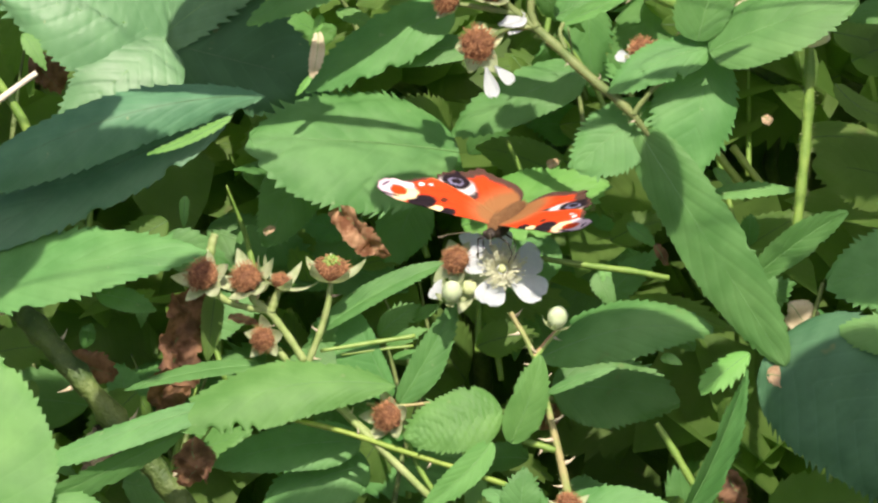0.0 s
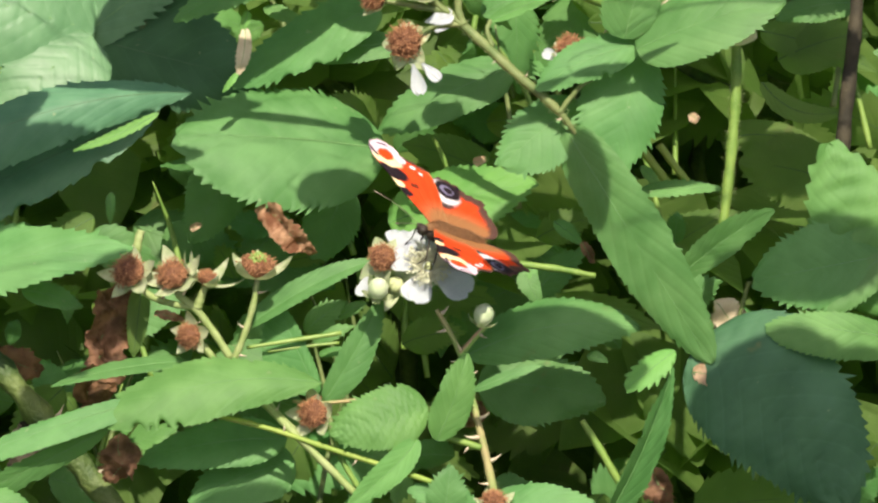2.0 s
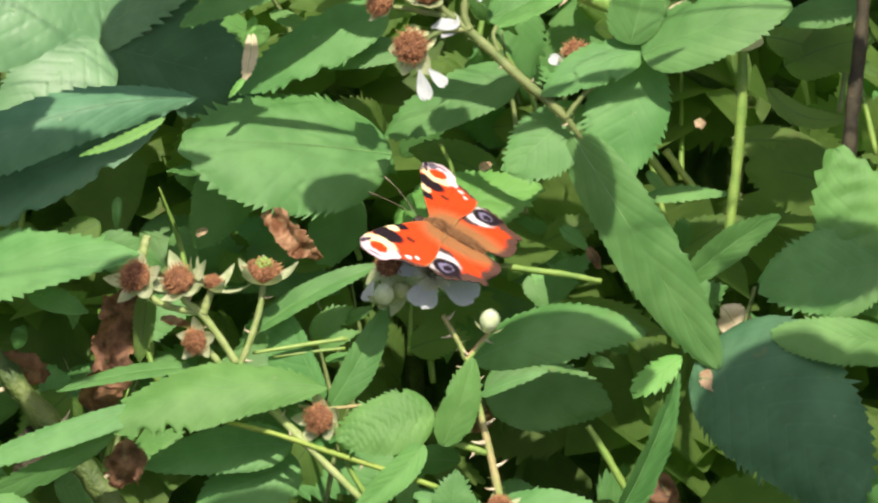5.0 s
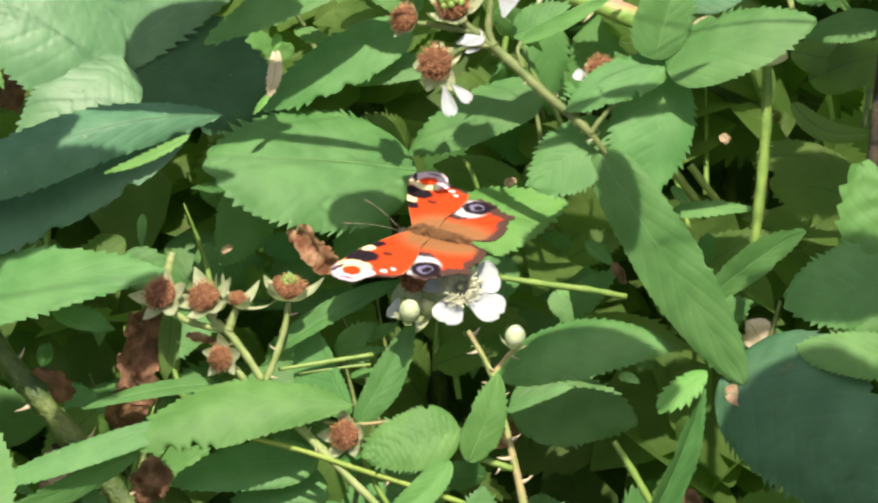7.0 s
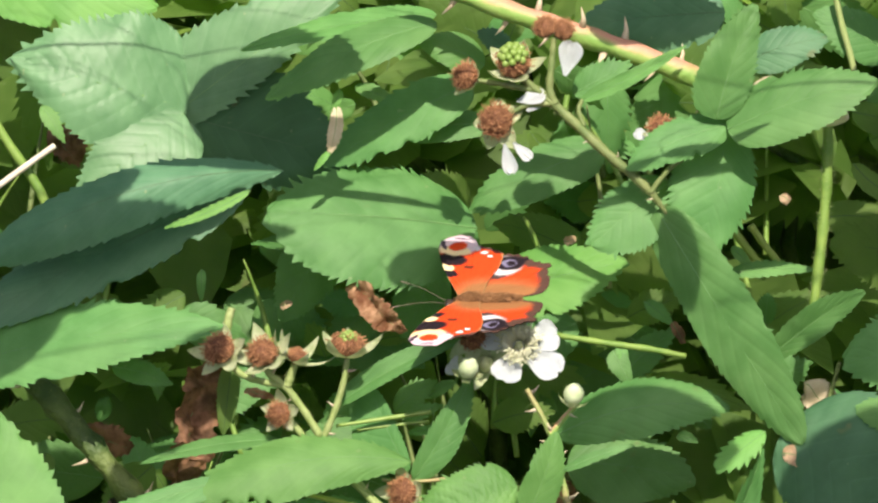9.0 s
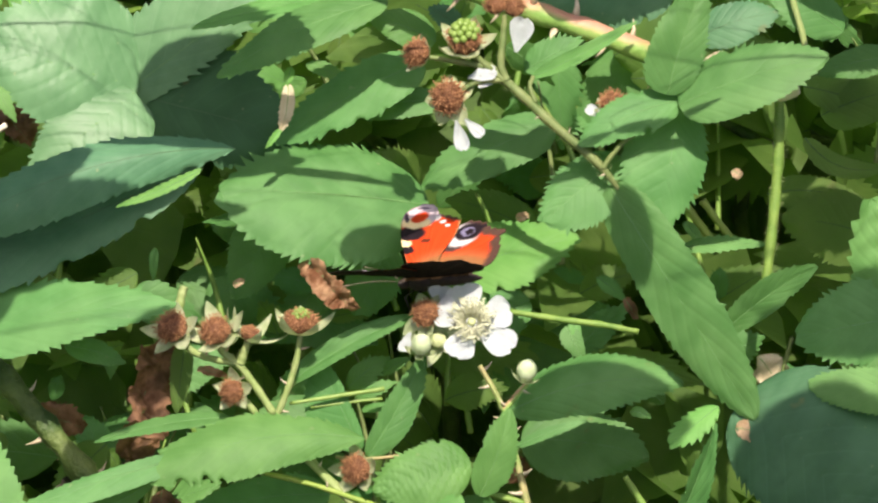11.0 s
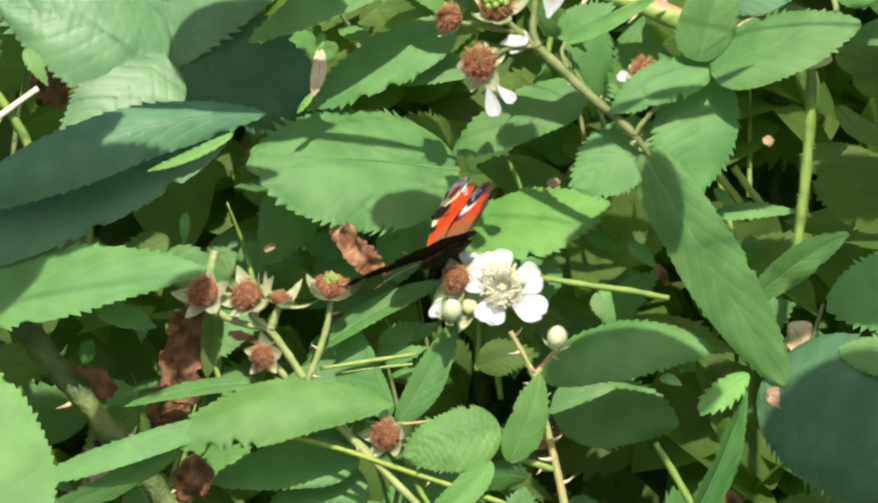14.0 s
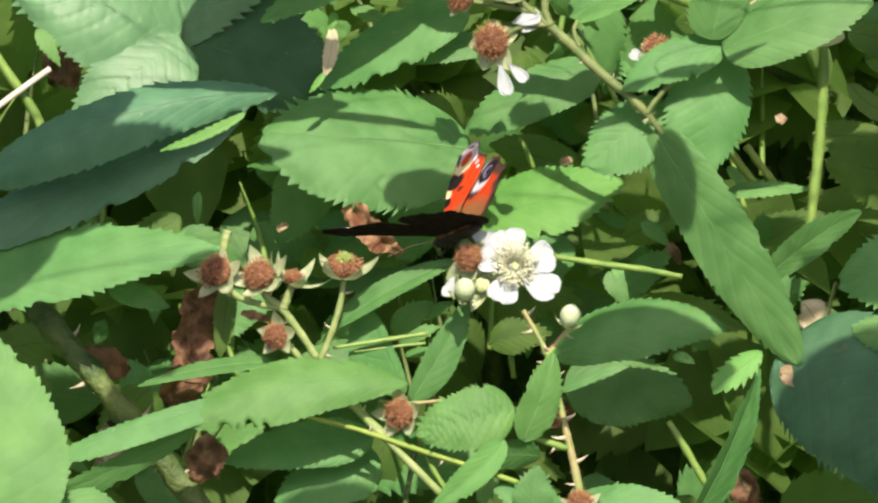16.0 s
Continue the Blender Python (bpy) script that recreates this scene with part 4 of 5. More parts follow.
for k, (x, y, d, sx, sy, hw, mt) in enumerate(((1292, 208, 310, 14, 12, 9, DEAD_PALE), (1362, 208, 310, 16, 10, 9, DEAD_PALE), (1408, 595, 150, 52, -46, 26, CREAM),
                                                   (1170, 435, 150, 22, 40, 10, DEAD), (976, 296, 260, 22, -8, 9, DEAD_PALE), (470, 415, 330, 22, -8, 7, DEAD_PALE), (408, 565, 40, 50, 12, 9, DEAD_WARM))):
    leaf((x, y, d), (x + sx, y + sy, d - 8), hw, mt, -10, (0, 0, -6), 0.3, 0.2, 8, 90 + k, "small dry scrap of a dead leaf", None, 0.35, 0.4, "dead_leaf", 0.3, group="dead leaves")
# dark leaf added where the gap is only shaded
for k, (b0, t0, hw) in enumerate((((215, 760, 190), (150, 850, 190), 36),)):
    leaf(b0, t0, hw, SHADE_BROWN, 0, (0, 0, -10), 0.3, 0.3, 12, 440 + k, "dark leaf added as shade deep in the thicket", None, 0.4, 0.6, "dead_leaf", 0.25, group="dead leaves")
for k, (x, y, d, a) in enumerate(((990, 760, 330, 4.0), (1290, 840, 320, 1.2), (120, 640, 300, 0.4), (60, 100, 430, 1.0))):
    leaf((x, y, d), (x + 95 * math.cos(a), y + 70 * math.sin(a), d - 10), 28, DEAD, 10, (0, 0, -10), 0.4, 0.3, 10, 70 + k, "dark brown dead leaf in the shade", None, 0.4, 0.5, "dead_leaf", 0.35, group="dead leaves")

# ---- undergrowth leaves between the large ones and the deep thicket ----


def undergrowth():
    rng = random.Random(11)
    for k in range(120):
        x, y, d = rng.uniform(-180, 1780), rng.uniform(-260, 1040), rng.uniform(540, 1150)
        a = rng.uniform(0, 6.283)
        ln = rng.uniform(120, 300)
        t = (x + math.cos(a) * ln, y + math.sin(a) * ln * 0.6 + 40, d + rng.uniform(-90, 90))
        leaf((x, y, d), t, ln * rng.uniform(0.2, 0.3), LEAF_DEEP if rng.random() < 0.7 else LEAF, rng.uniform(-50, 20), (0, -10, -20), 0.1, 0.2, 12, 100 + k,
             "green bramble leaf deep in the shade", p=0.48, q=0.95, group="undergrowth leaves")
    for k in range(130):
        x, y, d = rng.uniform(-150, 1730), rng.uniform(-220, 1000), rng.uniform(470, 800)
        a = rng.uniform(0, 6.283)
        ln = rng.uniform(60, 140)
        leaf((x, y, d), (x + math.cos(a) * ln, y + math.sin(a) * ln * 0.7, d + rng.uniform(-50, 50)), ln * rng.uniform(0.2, 0.32), rng.choice((LEAF_DEEP, LEAF, LEAF_DEEP, Y)),
             rng.uniform(-60, 40), (0, -6, -10), 0.15, 0.2, 9, 500 + k, "small green leaf in the undergrowth", p=0.5, q=0.98, group="undergrowth leaves")
    for k in range(60):
        x, y, d = rng.uniform(-100, 1700), rng.uniform(-200, 1000), rng.uniform(330, 900)
        dx, dy = rng.uniform(-90, 90), rng.uniform(120, 330)
        skin = rng.choice((STEM, CANE_OLD_SHADED, OLIVE, STEM))
        if 1090 < x + dx * 0.6 < 1300 and 400 < y < 860:
            continue
        stem("undergrowth_shoot", [(x, y, d), (x + dx * 0.6, y + dy * 0.5, d + 20), (x + dx, y + dy, d)], [1.5, 5, 6], skin,
             "thin stem in the undergrowth", seed=200 + k, group="undergrowth stems")


undergrowth()

for k in range(14):
    rng = random.Random(600 + k)
    top = spot(-60 + 130 * k + rng.uniform(-50, 50), rng.uniform(40, 300), rng.uniform(1100, 1600))
    foot = Vector((top.x + rng.uniform(-0.1, 0.1), top.y + rng.uniform(-0.05, 0.12), -0.02))
    ob = thing("bramble_cane", foot, "old bramble cane rooted under the thicket", "stem", "rooted canes")
    bm = bmesh.new()
    line = spline([Vector(), (top - foot) * 0.5 + Vector((0.02, -0.03, 0.02)), top - foot, top - foot + Vector((0.05, -0.05, 0.012))], 7)
    tube(bm, line, [0.0036 - 0.002 * i / len(line) for i in range(len(line))], 8, 0.1, k)
    part("cane", bm, CANE_OLD_SHADED, ob)

for k, (x, y, d, ln, a, hw) in enumerate(((735, 575, 120, 60, -0.5, 12), (700, 640, 90, 70, -0.1, 9), (1275, 300, 260, 60, 0.9, 11), (1120, 400, 240, 70, 0.7, 14), (1075, 470, 230, 56, 1.3, 11),
                                          (20, 410, 130, 50, -0.6, 16), (860, 330, 330, 70, 0.5, 15), (1180, 640, 60, 40, 0.3, 10),
                                          (1240, 150, 220, 50, -0.8, 12), (330, 350, 300, 60, 1.6, 10), (40, 60, 260, 80, 1.0, 15), (600, 20, 330, 90, 0.4, 15))):
    leaf((x, y, d), (x + math.cos(a) * ln, y + math.sin(a) * ln, d - 12), hw, Y, -15, (0, -4, -6), 0.25, 0.2, 9, 460 + k, "small sunlit leaf tip in a gap", p=0.5, q=0.9, group="sunlit leaf tips")

# ---- unseen leaves and canes, added above the view to shade those below ----


def overhang(x, y, d, ln, hw, turn, seed, p=0.55, q=0.8):
    """An unseen leaf added on the way from a grid point to the sun, above and beside the blossoms."""
    far = 300.0
    while True:
        rel = spot(x, y, d) + SUN * (far * U) - EYE
        dd = rel.dot(AHEAD)
        k = REACH / dd
        gx, gy, gd = rel.dot(RIGHT) * k / U + 784, 449.5 - rel.dot(ABOVE) * k / U, (dd - REACH) / U
        if gy < -230 - hw - abs(math.sin(radians(turn))) * ln / 2 or gx < -170 - ln / 2:
            break
        far += 20
    dx, dy = math.cos(radians(turn)) * ln / 2, -math.sin(radians(turn)) * ln / 2
    leaf((gx - dx, gy - dy, gd), (gx + dx, gy + dy, gd), hw, LEAF, 0, (0, 0, 0), 0.1, 0.2, 22, seed, "unseen green bramble leaf added to cast shade", group="higher leaves", p=p, q=q)
    side = -1 if seed % 2 else 1
    ex = 784 + side * (1350 + 60 * (seed % 5))
    stem("bramble_cane", [(gx - dx, gy - dy, gd), (gx - dx + side * 60, gy - dy - 90, gd - 20), ((gx + ex) / 2, gy - 260, gd), (ex, gy + 200, gd), (ex + side * 60, 2200, gd), (ex + side * 80, 4300, gd)],
         [1.2, 0.7, 0.7, 6, 12, 16], CANE, "unseen arching cane added to carry a shading leaf", 0, 0, seed, group="tall canes")


overhang(1545, 792, -20, 470, 185, -40, 81)
overhang(1675, 718, 20, 300, 66, 16, 82)
overhang(450, 105, 335, 340, 115, -22, 83)
overhang(50, 240, -10, 400, 112, 25, 84)
overhang(140, 392, 80, 430, 62, 20, 85)
overhang(350, 138, 25, 330, 42, 4, 92)
overhang(512, 190, 250, 190, 34, 12, 95)
overhang(1450, 480, 45, 150, 30, 35, 96)
overhang(1120, 634, 70, 335, 80, 5, 86)
overhang(1182, 322, 10, 205, 33, -78, 91, 0.5, 0.5)
overhang(560, 935, 80, 280, 54, 18, 97)
overhang(1160, 832, 165, 240, 80, 0, 87)
overhang(232, 752, 160, 170, 60, -50, 98)
overhang(-10, 486, 30, 250, 62, 35, 101)
overhang(748, 366, 250, 200, 48, 15, 88)
overhang(640, 214, 260, 330, 12, -2, 89)
overhang(1590, 490, 70, 320, 92, 12, 90)
overhang(1535, 300, 465, 240, 85, 0, 93)
overhang(1238, 166, 45, 210, 13, 14, 94)
overhang(1086, 220, 55, 130, 12, 22, 99)
overhang(330, 590, 85, 150, 44, 72, 102)
overhang(1140, -108, 205, 270, 70, 0, 104)
overhang(1062, 62, 250, 130, 45, 0, 105)
# a few more unseen leaves, added to darken the deep gaps
for k in range(26):
    gap = random.Random(300 + k)
    if k not in (6, 10, 24):
        continue
    overhang(-80 + 145 * (k % 13) + gap.uniform(-40, 40), (20, 230)[k // 13] + gap.uniform(-60, 60), 650, gap.uniform(200, 300), gap.uniform(60, 95), gap.uniform(-40, 40), 300 + k)

# ---- butterfly ----


def wing_material(name, hind):
    g = Graph(name)
    uv = g.node("ShaderNodeUVMap", uv="UVMap")
    warp = g.node("ShaderNodeTexNoise")
    warp.inputs["Scale"].default_value, warp.inputs["Detail"].default_value = 60, 3
    g.put(warp.inputs["Vector"], uv.outputs[0])
    sepn = g.node("ShaderNodeSeparateXYZ")
    g.put(sepn.inputs[0], warp.outputs[1])
    sep = g.node("ShaderNodeSeparateXYZ")
    g.put(sep.inputs[0], uv.outputs[0])
    # millimetres: x forward, y outward
    x = g.math("ADD", g.math("MULTIPLY", g.math("SUBTRACT", sep.outputs[0], 0.5), 60.0), g.math("MULTIPLY", g.math("SUBTRACT", sepn.outputs[0], 0.5), 1.3))
    y = g.math("ADD", g.math("MULTIPLY", g.math("SUBTRACT", sep.outputs[1], 0.5), 60.0), g.math("MULTIPLY", g.math("SUBTRACT", sepn.outputs[1], 0.5), 1.3))
    rim = g.node("ShaderNodeUVMap", uv="rim")
    rsep = g.node("ShaderNodeSeparateXYZ")
    g.put(rsep.inputs[0], rim.outputs[0])
    edge = g.math("ADD", rsep.outputs[0], g.math("MULTIPLY", g.math("SUBTRACT", sepn.outputs[2], 0.5), 0.12))

    def spot_mask(cx, cy, rx, ry, turn=0.0, soft=0.16):
        c, s = math.cos(radians(turn)), math.sin(radians(turn))
        dx, dy = g.math("SUBTRACT", x, cx), g.math("SUBTRACT", y, cy)
        a = g.math("ADD", g.math("MULTIPLY", dx, c / rx), g.math("MULTIPLY", dy, s / rx))
        b = g.math("ADD", g.math("MULTIPLY", dx, -s / ry), g.math("MULTIPLY", dy, c / ry))
        d = g.math("SQRT", g.math("ADD", g.math("MULTIPLY", a, a), g.math("MULTIPLY", b, b)))
        return g.math("SUBTRACT", 1.0, g.step(d, 1 - soft, 1 + soft))

    streak = g.node("ShaderNodeTexWave")
    streak.inputs["Scale"].default_value, streak.inputs["Distortion"].default_value = 26, 3
    g.put(streak.inputs["Vector"], uv.outputs[0])
    grain = g.noise(420, 2, uv.outputs[0])
    red = g.mix(grain, (0.50, 0.034, 0.007), (0.66, 0.062, 0.011))
    brown, black, cream, lilac = (0.270, 0.115, 0.046), (0.010, 0.007, 0.012), (0.80, 0.62, 0.36), (0.62, 0.47, 0.54)
    grey, white = (0.075, 0.038, 0.030), (0.62, 0.56, 0.60)
    col = red
    if hind:
        col = g.mix(spot_mask(-6, 0, 15.5, 8.5, 0, 0.3), col, brown)
        col = g.mix(g.step(edge, 0.80, 0.90), col, grey)
        col = g.mix(spot_mask(-4.2, 13.0, 4.4, 3.2, 30), col, (0.05, 0.03, 0.03))
        col = g.mix(spot_mask(-6.6, 16.0, 4.8, 4.7), col, white)
        col = g.mix(spot_mask(-8.2, 17.2, 3.9, 3.8), col, black)
        col = g.mix(spot_mask(-8.0, 17.3, 2.0, 1.9), col, (0.17, 0.15, 0.25))
        col = g.mix(spot_mask(-8.4, 17.2, 1.2, 1.4), col, black)
        col = g.mix(spot_mask(-11.6, 18.6, 2.2, 0.7, -30), col, black)
    else:
        col = g.mix(spot_mask(-3.0, 1.5, 7.5, 7.5, 0, 0.38), col, brown)
        outer = g.step(y, 20.5, 23.5)
        col = g.mix(g.math("MULTIPLY", g.step(edge, 0.92, 0.97), outer), col, grey)
        col = g.mix(g.math("MULTIPLY", g.step(edge, 0.93, 0.98), g.math("SUBTRACT", 1.0, outer)), col, (0.30, 0.18, 0.08))
        col = g.mix(spot_mask(7.6, 11.2, 2.6, 1.5, 25), col, black)
        col = g.mix(spot_mask(9.3, 14.0, 2.6, 1.3, 20), col, cream)
        col = g.mix(spot_mask(8.8, 18.0, 4.6, 2.9, 15), col, black)
        col = g.mix(spot_mask(3.2, 14.5, 1.3, 1.0), col, (0.10, 0.02, 0.01))
        col = g.mix(spot_mask(8.2, 25.6, 5.2, 4.8), col, lilac)
        col = g.mix(spot_mask(8.8, 22.8, 4.3, 2.5, 10), col, cream)
        col = g.mix(spot_mask(8.5, 25.0, 2.4, 2.2), col, (0.60, 0.045, 0.006))
        col = g.mix(spot_mask(12.4, 25.5, 0.6, 2.6, -25), col, (0.06, 0.04, 0.06))
        col = g.mix(spot_mask(8.3, 28.7, 2.0, 0.4, 0), col, (0.10, 0.07, 0.12))
        col = g.mix(spot_mask(3.4, 24.2, 1.0, 0.9), col, white)
        col = g.mix(spot_mask(1.0, 22.4, 0.9, 0.8), col, white)
        col = g.mix(spot_mask(-0.9, 20.5, 0.7, 0.6), col, white)
    col = g.mix(g.math("MULTIPLY", streak.outputs[1], 0.07), col, (0.12, 0.03, 0.015))
    g.set(color=col, rough=0.75, spec=0.12)
    g.bump(g.math("ADD", grain, streak.outputs[1]), 0.2, 0.0002)
    return g.mat


FORE, HIND = wing_material("forewing scales", False), wing_material("hindwing scales", True)
UNDER = plain("dark wing underside", (0.012, 0.008, 0.008), (0.028, 0.017, 0.015), 420, 0.85, spec=0.06)
FUR = plain("brown fur", (0.27, 0.125, 0.05), (0.38, 0.19, 0.085), 900, 0.9, 0.8, 0.0006)
CHITIN = plain("brown chitin", (0.018, 0.011, 0.008), (0.04, 0.022, 0.014), 700, 0.7)
DARK = plain("dark chitin", (0.02, 0.014, 0.012), (0.05, 0.035, 0.03), 600, 0.5)
CLUB = plain("brown antenna", (0.14, 0.10, 0.07), (0.24, 0.19, 0.14), 600, 0.5)
MM = 0.001
FORE_EDGE = [(3, 1.0), (6.8, 8), (9.8, 14), (12.2, 20), (13.4, 25), (12.4, 28.6), (9.4, 30.4), (6.2, 30.0), (4.4, 28.0), (3.4, 26.2), (0.8, 25), (-2.0, 24), (-4.2, 21.5), (-4.4, 15), (-3.2, 8), (-2.5, 1.0)]
HIND_EDGE = [(1, 1.0), (-0.5, 8), (-1.6, 14), (-3.2, 19), (-6.0, 21.6), (-9.0, 21.8), (-12.0, 20.2), (-13.8, 18.2), (-16.2, 16.8), (-19.2, 15.6), (-18.2, 13.2), (-19.2, 9.5), (-19.4, 5.0), (-17, 2.0), (-9, 0.6), (-3, 0.5)]


def wing_mesh(edge, root, side, lift, scallop):
    """One face of a wing in the plane of the body; side is 1 for the left wing, -1 for the right."""
    ring = spline([Vector((a, b, 0)) for a, b in edge + edge[:1]], 6)[:-1]
    n = len(ring)
    root = Vector((*root, 0))
    verts, rimv, faces = [], [], []
    rows = 12
    for i in range(rows + 1):
        s = i / rows
        for k, p in enumerate(ring):
            o = root + (p - root) * s
            if i == rows and p.y > 9:
                o = o + (p - root).normalized() * (scallop * math.sin(k * 1.25))
            z = 0.9 * math.sin(min(o.y / 24, 1) * math.pi) * 0.5 + 0.10 * math.sin(k * 0.55) * s + 0.02 * (o.x / 4) ** 2 * s
            verts.append(Vector((o.x, o.y, z)))
            rimv.append((s, k / n))
    for i in range(rows):
        for k in range(n):
            a, b = i * n + k, i * n + (k + 1) % n
            f = (a, b, b + n, a + n)
            faces.append(f if (side > 0) == (lift > 0) else f[::-1])
    me = bpy.data.meshes.new("wing")
    me.from_pydata([((v.x) * MM, side * v.y * MM, (v.z + lift) * MM) for v in verts], [], faces)
    lay = me.uv_layers.new(name="UVMap")
    lay2 = me.uv_layers.new(name="rim")
    for lp in me.loops:
        v = verts[lp.vertex_index]
        lay.data[lp.index].uv = (v.x / 60 + 0.5, v.y / 60 + 0.5)
        lay2.data[lp.index].uv = rimv[lp.vertex_index]
    return me


def butterfly():
    ob = thing("butterfly", spot(892, 405, -30), "orange-red butterfly with eyespots, feeding on the white blossom", "butterfly")
    rng = random.Random(3)
    bm = ball(2.6 * MM, (1.55, 0.95, 0.95), 0.1, 1, 20, 14)
    part("thorax", bm, CHITIN, ob, "dark thorax")
    bm = ball(1.5 * MM, (1, 1.05, 0.95), 0.06, 2)
    bmesh.ops.translate(bm, verts=bm.verts, vec=(5.0 * MM, 0, -0.1 * MM))
    head = part("head", bm, CHITIN, ob)
    for s in (-1, 1):
        bm = ball(0.75 * MM, (1, 0.8, 1.1), 0, 3, 12, 8)
        bmesh.ops.translate(bm, verts=bm.verts, vec=(5.5 * MM, s * 1.15 * MM, 0.1 * MM))
        part("eye", bm, DARK, head, "dark compound eye")
        bm = bmesh.new()
        p = [Vector((6.0, s * 0.5, 0.6)), Vector((10, s * 2.6, 2.0)), Vector((14.5, s * 5.2, 2.8)), Vector((18.5, s * 7.2, 3.0))]
        line = [q * MM for q in spline(p, 6)]
        tube(bm, line, [(0.07 if i < len(line) - 3 else 0.17) * MM for i in range(len(line))], 6)
        part("antenna", bm, CLUB, head, "thin clubbed antenna")
    bm = bmesh.new()
    line = [Vector((-2.0 - 14.5 * i / 10, 0, 0.3 - 0.9 * (i / 10) ** 2)) * MM for i in range(11)]
    tube(bm, line, [r * MM for r in (1.5, 1.9, 2.0, 2.0, 1.95, 1.85, 1.7, 1.5, 1.2, 0.8, 0.25)], 14, 0.08, 2)
    part("abdomen", bm, CHITIN, ob, "dark brown abdomen")
    bm = ball(2.75 * MM, (1.5, 0.97, 0.97), 0.12, 5, 20, 14)
    bmesh.ops.delete(bm, geom=[v for v in bm.verts if v.co.z < 0.7 * MM], context="VERTS")
    part("back", bm, FUR, ob, "furry brown back")
    bm = bmesh.new()
    tube(bm, [p + Vector((0, 0, 0.22 * MM)) for p in line], [r * MM for r in (1.5, 1.9, 2.0, 2.0, 1.95, 1.85, 1.7, 1.5, 1.2, 0.8, 0.25)], 14, 0.1, 4)
    bmesh.ops.delete(bm, geom=[v for v in bm.verts if v.co.z < 0.9 * MM], context="VERTS")
    part("abdomen_back", bm, FUR, ob, "furry brown upper side of the abdomen")
    bm = bmesh.new()
    for k in range(1100):
        f, w = rng.random(), rng.uniform(0.55, math.pi - 0.55)
        x0 = 4.2 - 17.0 * f
        wide = 2.45 * math.sqrt(max(0.05, 1 - ((x0 - 0.3) / 4.4) ** 2)) if x0 > -2.6 else 1.95 - 1.2 * max(0, (-x0 - 8) / 6)
        c = Vector((x0, math.cos(w) * wide, math.sin(w) * wide + (0 if x0 > -3 else 0.1))) * MM
        d = (Vector((0, math.cos(w), math.sin(w))) * 0.55 + Vector((-0.9, rng.uniform(-0.35, 0.35), 0.1))).normalized()
        tube(bm, [c, c + d * rng.uniform(0.9, 2.1) * MM], [0.10 * MM, 0.02 * MM], 3)
    tagged(part("fur", bm, FUR, ob, "fine brown hair"), kind="stuff")
    for s in (-1, 1):
        for dx, ln in ((2.4, 5.2), (-0.4, 5.8)):
            bm = bmesh.new()
            tube(bm, [Vector(v) * MM for v in ((dx, s * 1.2, -1.6), (dx + 1.2, s * 4.2, -2.4), (dx + 0.4, s * 4.8, -2.4 - ln * 0.6), (dx + 1.6, s * 4.2, -2.4 - ln))],
                 [0.28 * MM, 0.22 * MM, 0.17 * MM, 0.12 * MM], 6)
            part("leg", bm, DARK, ob, "thin dark leg")
    wings = []
    for s, side in ((1, "left"), (-1, "right")):
        for kind, edge, root, mat, z in (("hindwing", HIND_EDGE, (-1.5, 1.0), HIND, 0.0), ("forewing", FORE_EDGE, (0.3, 1.0), FORE, 0.45)):
            w = mesh_part(kind, wing_mesh(edge, root, s, 0.1 + z, 0.35 if kind == "hindwing" else 0.22), mat, ob, "orange-red " + kind + " with a bold eyespot")
            mesh_part("underside", wing_mesh(edge, root, s, -0.1 + z, 0.35 if kind == "hindwing" else 0.22), UNDER, w, "blackish brown wing underside")
            wings.append((w, s, kind == "hindwing"))
    return ob, wings


peacock, wings = butterfly()

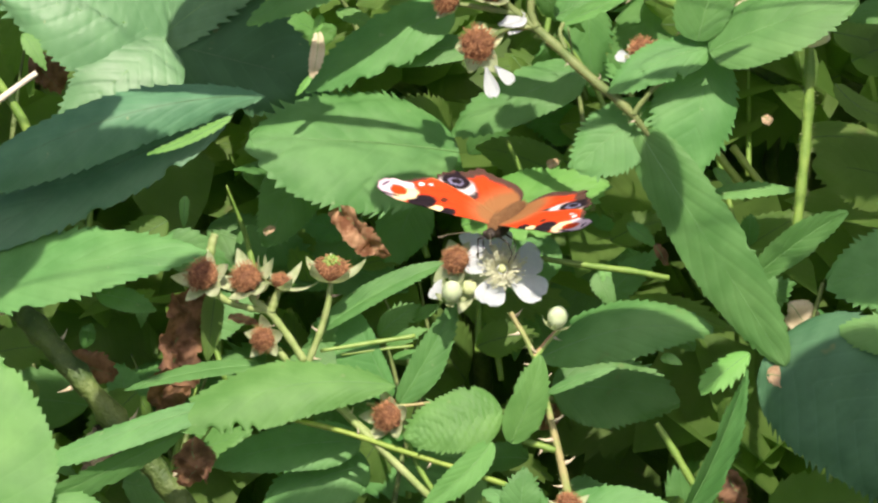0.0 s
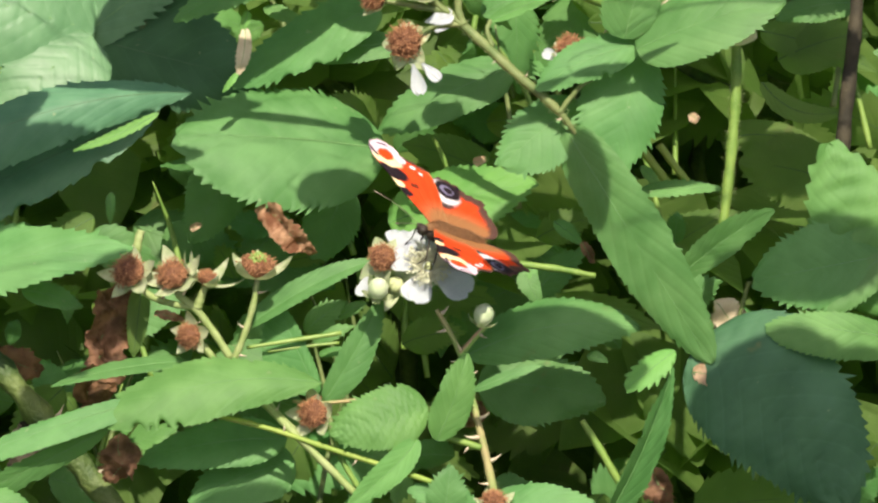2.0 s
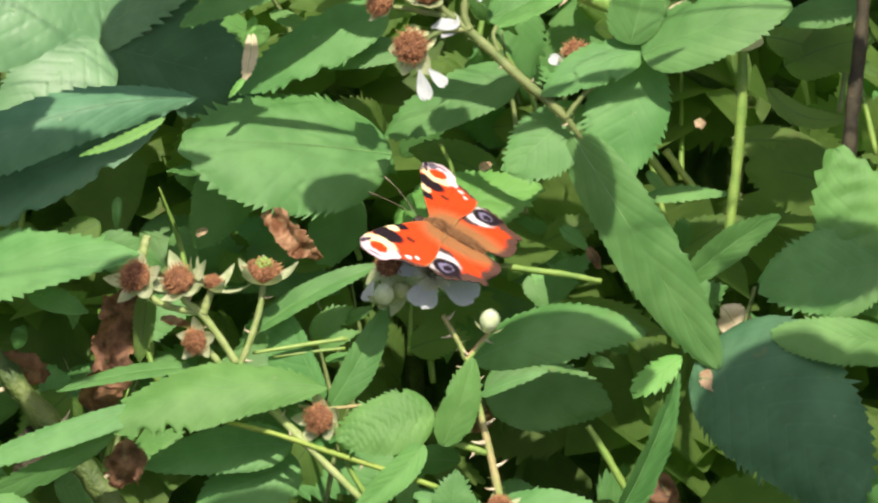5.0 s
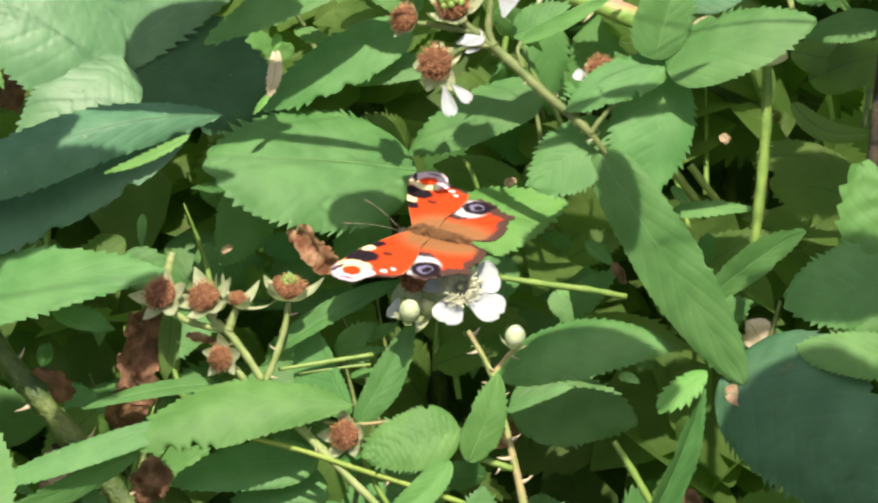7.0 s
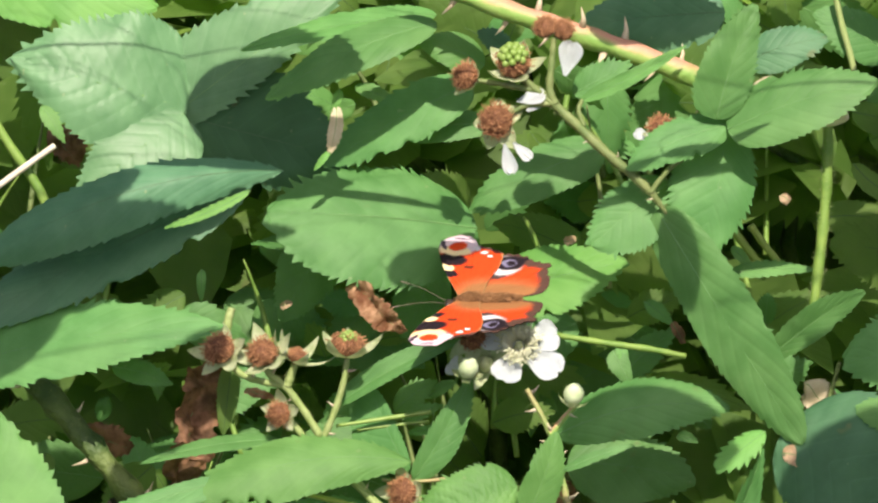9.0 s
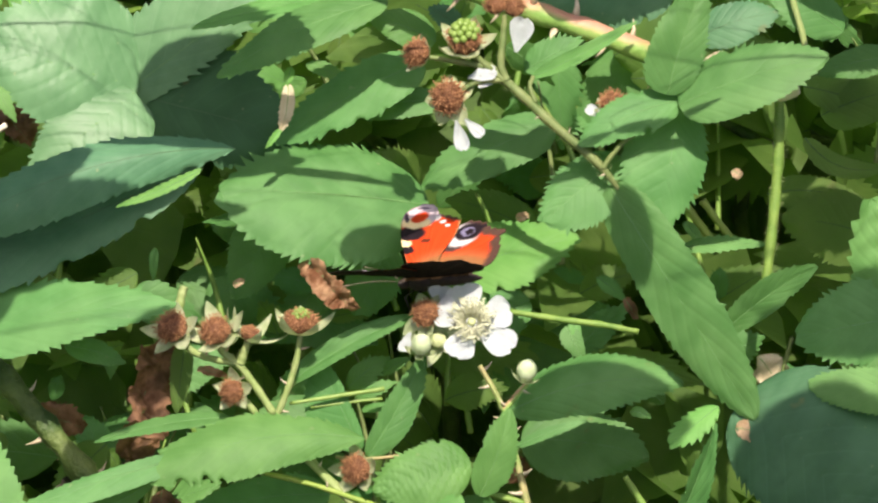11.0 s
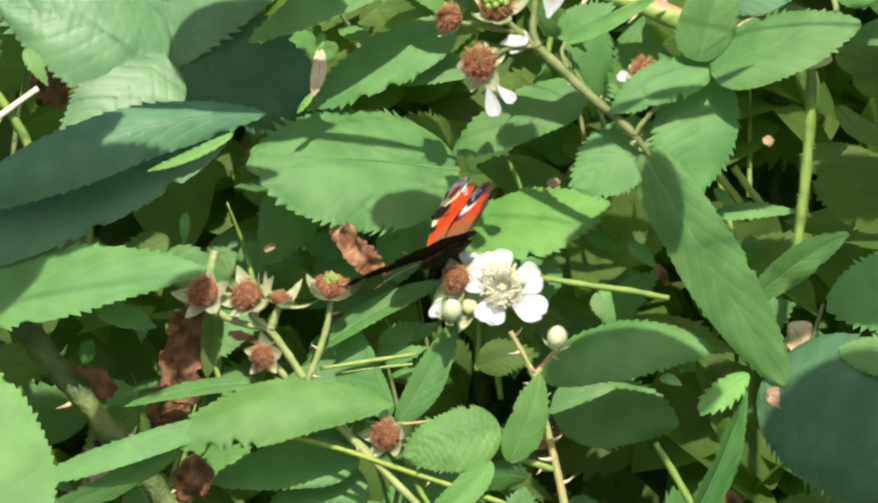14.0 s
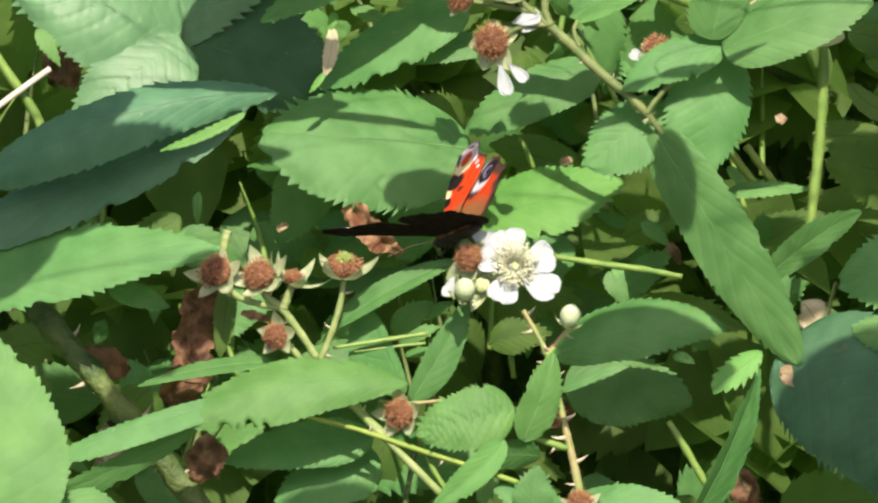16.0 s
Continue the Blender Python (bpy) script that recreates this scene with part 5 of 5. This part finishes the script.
# seconds; place right and up of the grid's middle; head and back directions (right, up, back); lift of the left and right wings; depth; further lift of the hindwings; sweep of the forewings and of the left hindwing
FLIGHT = [
    (0, 107.5, 43.9, -0.465, -0.347, 0.814, -0.047, 0.929, 0.368, 12.5, 20, -50, 0, 0, 0),
    (0.5, 109.6, 7.1, -0.859, -0.19, 0.476, 0.339, 0.487, 0.805, 18.6, 23, -50, 0, 0, 0),
    (1, 132.4, 26.2, -0.793, -0.118, 0.597, 0.224, 0.856, 0.467, 10.5, 20.4, -50, 0, 0, 0),
    (1.25, 131, 25, -0.77, -0.05, 0.64, 0.28, 0.87, 0.4, 19, 24, -50, 0, 0, 0),
    (1.5, 129.4, 24.3, -0.732, 0.016, 0.682, 0.334, 0.88, 0.337, 8.5, 16.3, -50, 0, 0, 0),
    (1.8, 130, 26, -0.77, 0.1, 0.62, 0.4, 0.85, 0.35, 30, 34, -50, 0, 0, 0),
    (2, 130.2, 27.3, -0.803, 0.22, 0.553, 0.475, 0.798, 0.372, 9.5, 8.8, -50, 0, 0, 0),
    (2.5, 125.1, 35.6, -0.785, 0.405, 0.469, 0.588, 0.724, 0.36, 34, 8, -20, 0, 0, 0),
    (2.8, 145, 32, -0.72, 0.6, 0.25, 0.65, 0.63, 0.42, 32, 30, -20, 4, 0, 0),
    (3, 157, 27, -0.668, 0.739, 0.085, 0.684, 0.564, 0.463, 13, 14, -20, 0, 0, 0),
    (5.5, 100.1, 52.4, -0.891, 0.44, -0.114, 0.372, 0.849, 0.375, -7, 5, 20, 0, 0, 0),
    (6, 78, 63.3, -0.893, 0.417, -0.171, 0.326, 0.86, 0.392, 30, 30.1, 45, 7, 0, 0),
    (6.2, 60, 63, -0.9, 0.34, -0.25, 0.2, 0.87, 0.44, 8, 12, 45, 0, 0, 0),
    (6.5, 39.9, 62.6, -0.901, 0.26, -0.347, 0.064, 0.871, 0.487, 13, 18.8, 45, 0, 0, 0),
    (6.7, 42, 61, -0.91, 0.23, -0.34, 0.045, 0.88, 0.475, 25, 26, 45, 0, 0, 0),
    (6.8, 43, 60.5, -0.915, 0.22, -0.335, 0.035, 0.88, 0.47, 7, 11, 45, 0, 0, 0),
    (7, 44.6, 59.7, -0.922, 0.202, -0.33, 0.028, 0.886, 0.462, -3, 1.9, 45, 0, 0, 0),
    (7.3, 33, 55, -0.93, 0.0, -0.33, -0.13, 0.9, 0.39, 5, 9, 45, 0, 0, 0),
    (7.5, 23.8, 51.3, -0.934, -0.134, -0.331, -0.246, 0.913, 0.326, 19.7, 20.2, 45, 0, 0, 0),
    (7.7, 28, 53, -0.955, -0.04, -0.28, -0.15, 0.91, 0.37, 7, 12, 45, 0, 5, 0),
    (8, 34, 54.7, -0.976, 0.089, -0.2, -0.006, 0.903, 0.43, 0, 7, 45, 0, 5, 0),
    (8.5, 28, 56.8, -0.986, 0.084, -0.141, 0.01, 0.889, 0.458, 5, 14.8, 45, 0, 5, 0),
    (9, 25, 42, -0.986, -0.021, -0.167, -0.089, 0.907, 0.461, 5.1, 4.6, 45, 0, 5, 0),
    (9.5, 37.6, 54.1, -0.993, 0.077, -0.085, 0.032, 0.899, 0.437, -1.1, 1.3, 45, 0, 5, 0),
    (11.8, -10, 36, -0.8, -0.22, -0.55, -0.36, 0.91, 0.2, 34, 26, 45, 6, 0, 0),
    (12, -19.8, 36, -0.794, -0.26, -0.55, -0.419, 0.889, 0.183, 4.2, 8.4, 45, 2, 0, 0),
    (12.2, -8, 24, -0.71, -0.3, -0.63, -0.52, 0.83, 0.18, 5, 9, 45, 2, 0, 0),
    (12.5, 14.8, -1.6, -0.557, -0.375, -0.741, -0.695, 0.699, 0.169, 37.9, 29.3, 45, 1, 0, 14),
    (13, -22.8, 31.3, -0.679, -0.321, -0.66, -0.586, 0.779, 0.224, 30.9, 12.3, 45, 1, 0, 14),
    (13.5, 23.9, 1.7, -0.602, -0.424, -0.677, -0.677, 0.72, 0.152, 36.4, 24.8, 45, 1, 0, 14),
    (14, -7.7, 21.1, -0.527, -0.293, -0.798, -0.694, 0.691, 0.205, 28.9, 6.2, 45, 1, 0, 14),
    (14.5, -16.5, 31.5, -0.495, -0.304, -0.814, -0.674, 0.726, 0.139, 29.3, 7.6, 45, 1, 0, 14),
    (15, -9.9, 32.1, -0.541, -0.32, -0.778, -0.643, 0.753, 0.138, 29.6, 9.1, 45, 1, 0, 14),
    (15.5, -17.3, 17.2, -0.389, -0.263, -0.883, -0.601, 0.799, 0.027, 38.3, 31.8, 45, 1, 0, 14),
    (16, -5.7, 20.1, -0.487, -0.204, -0.849, -0.535, 0.838, 0.106, 36.5, 27.2, 45, 1, 0, 14),
]


def flight_pose(x, u, h, b, d):
    head, back = way(*h), way(*b)
    left = back.cross(head).normalized()
    back = head.cross(left)
    m = Matrix((head, left, back)).transposed().to_4x4()
    m.translation = spot(784 + x, 449.5 - u, d)
    return m


def motions():
    walk(peacock, [(r[0], flight_pose(r[1], r[2], r[3:6], r[6:9], r[11])) for r in FLIGHT])
    for w, s, hind in wings:
        walk(w, [(r[0], Matrix.Translation((0, s * MM, MM)) @ pose(0, 0, 0, s * ((r[9] if s > 0 else r[10]) + (r[12] if hind and s > 0 else 0))) @ pose(0, 0, 0, 0, 0, (r[14] if s > 0 else 0) if hind else s * r[13]) @ Matrix.Translation((0, -s * MM, 0))) for r in FLIGHT])


motions()
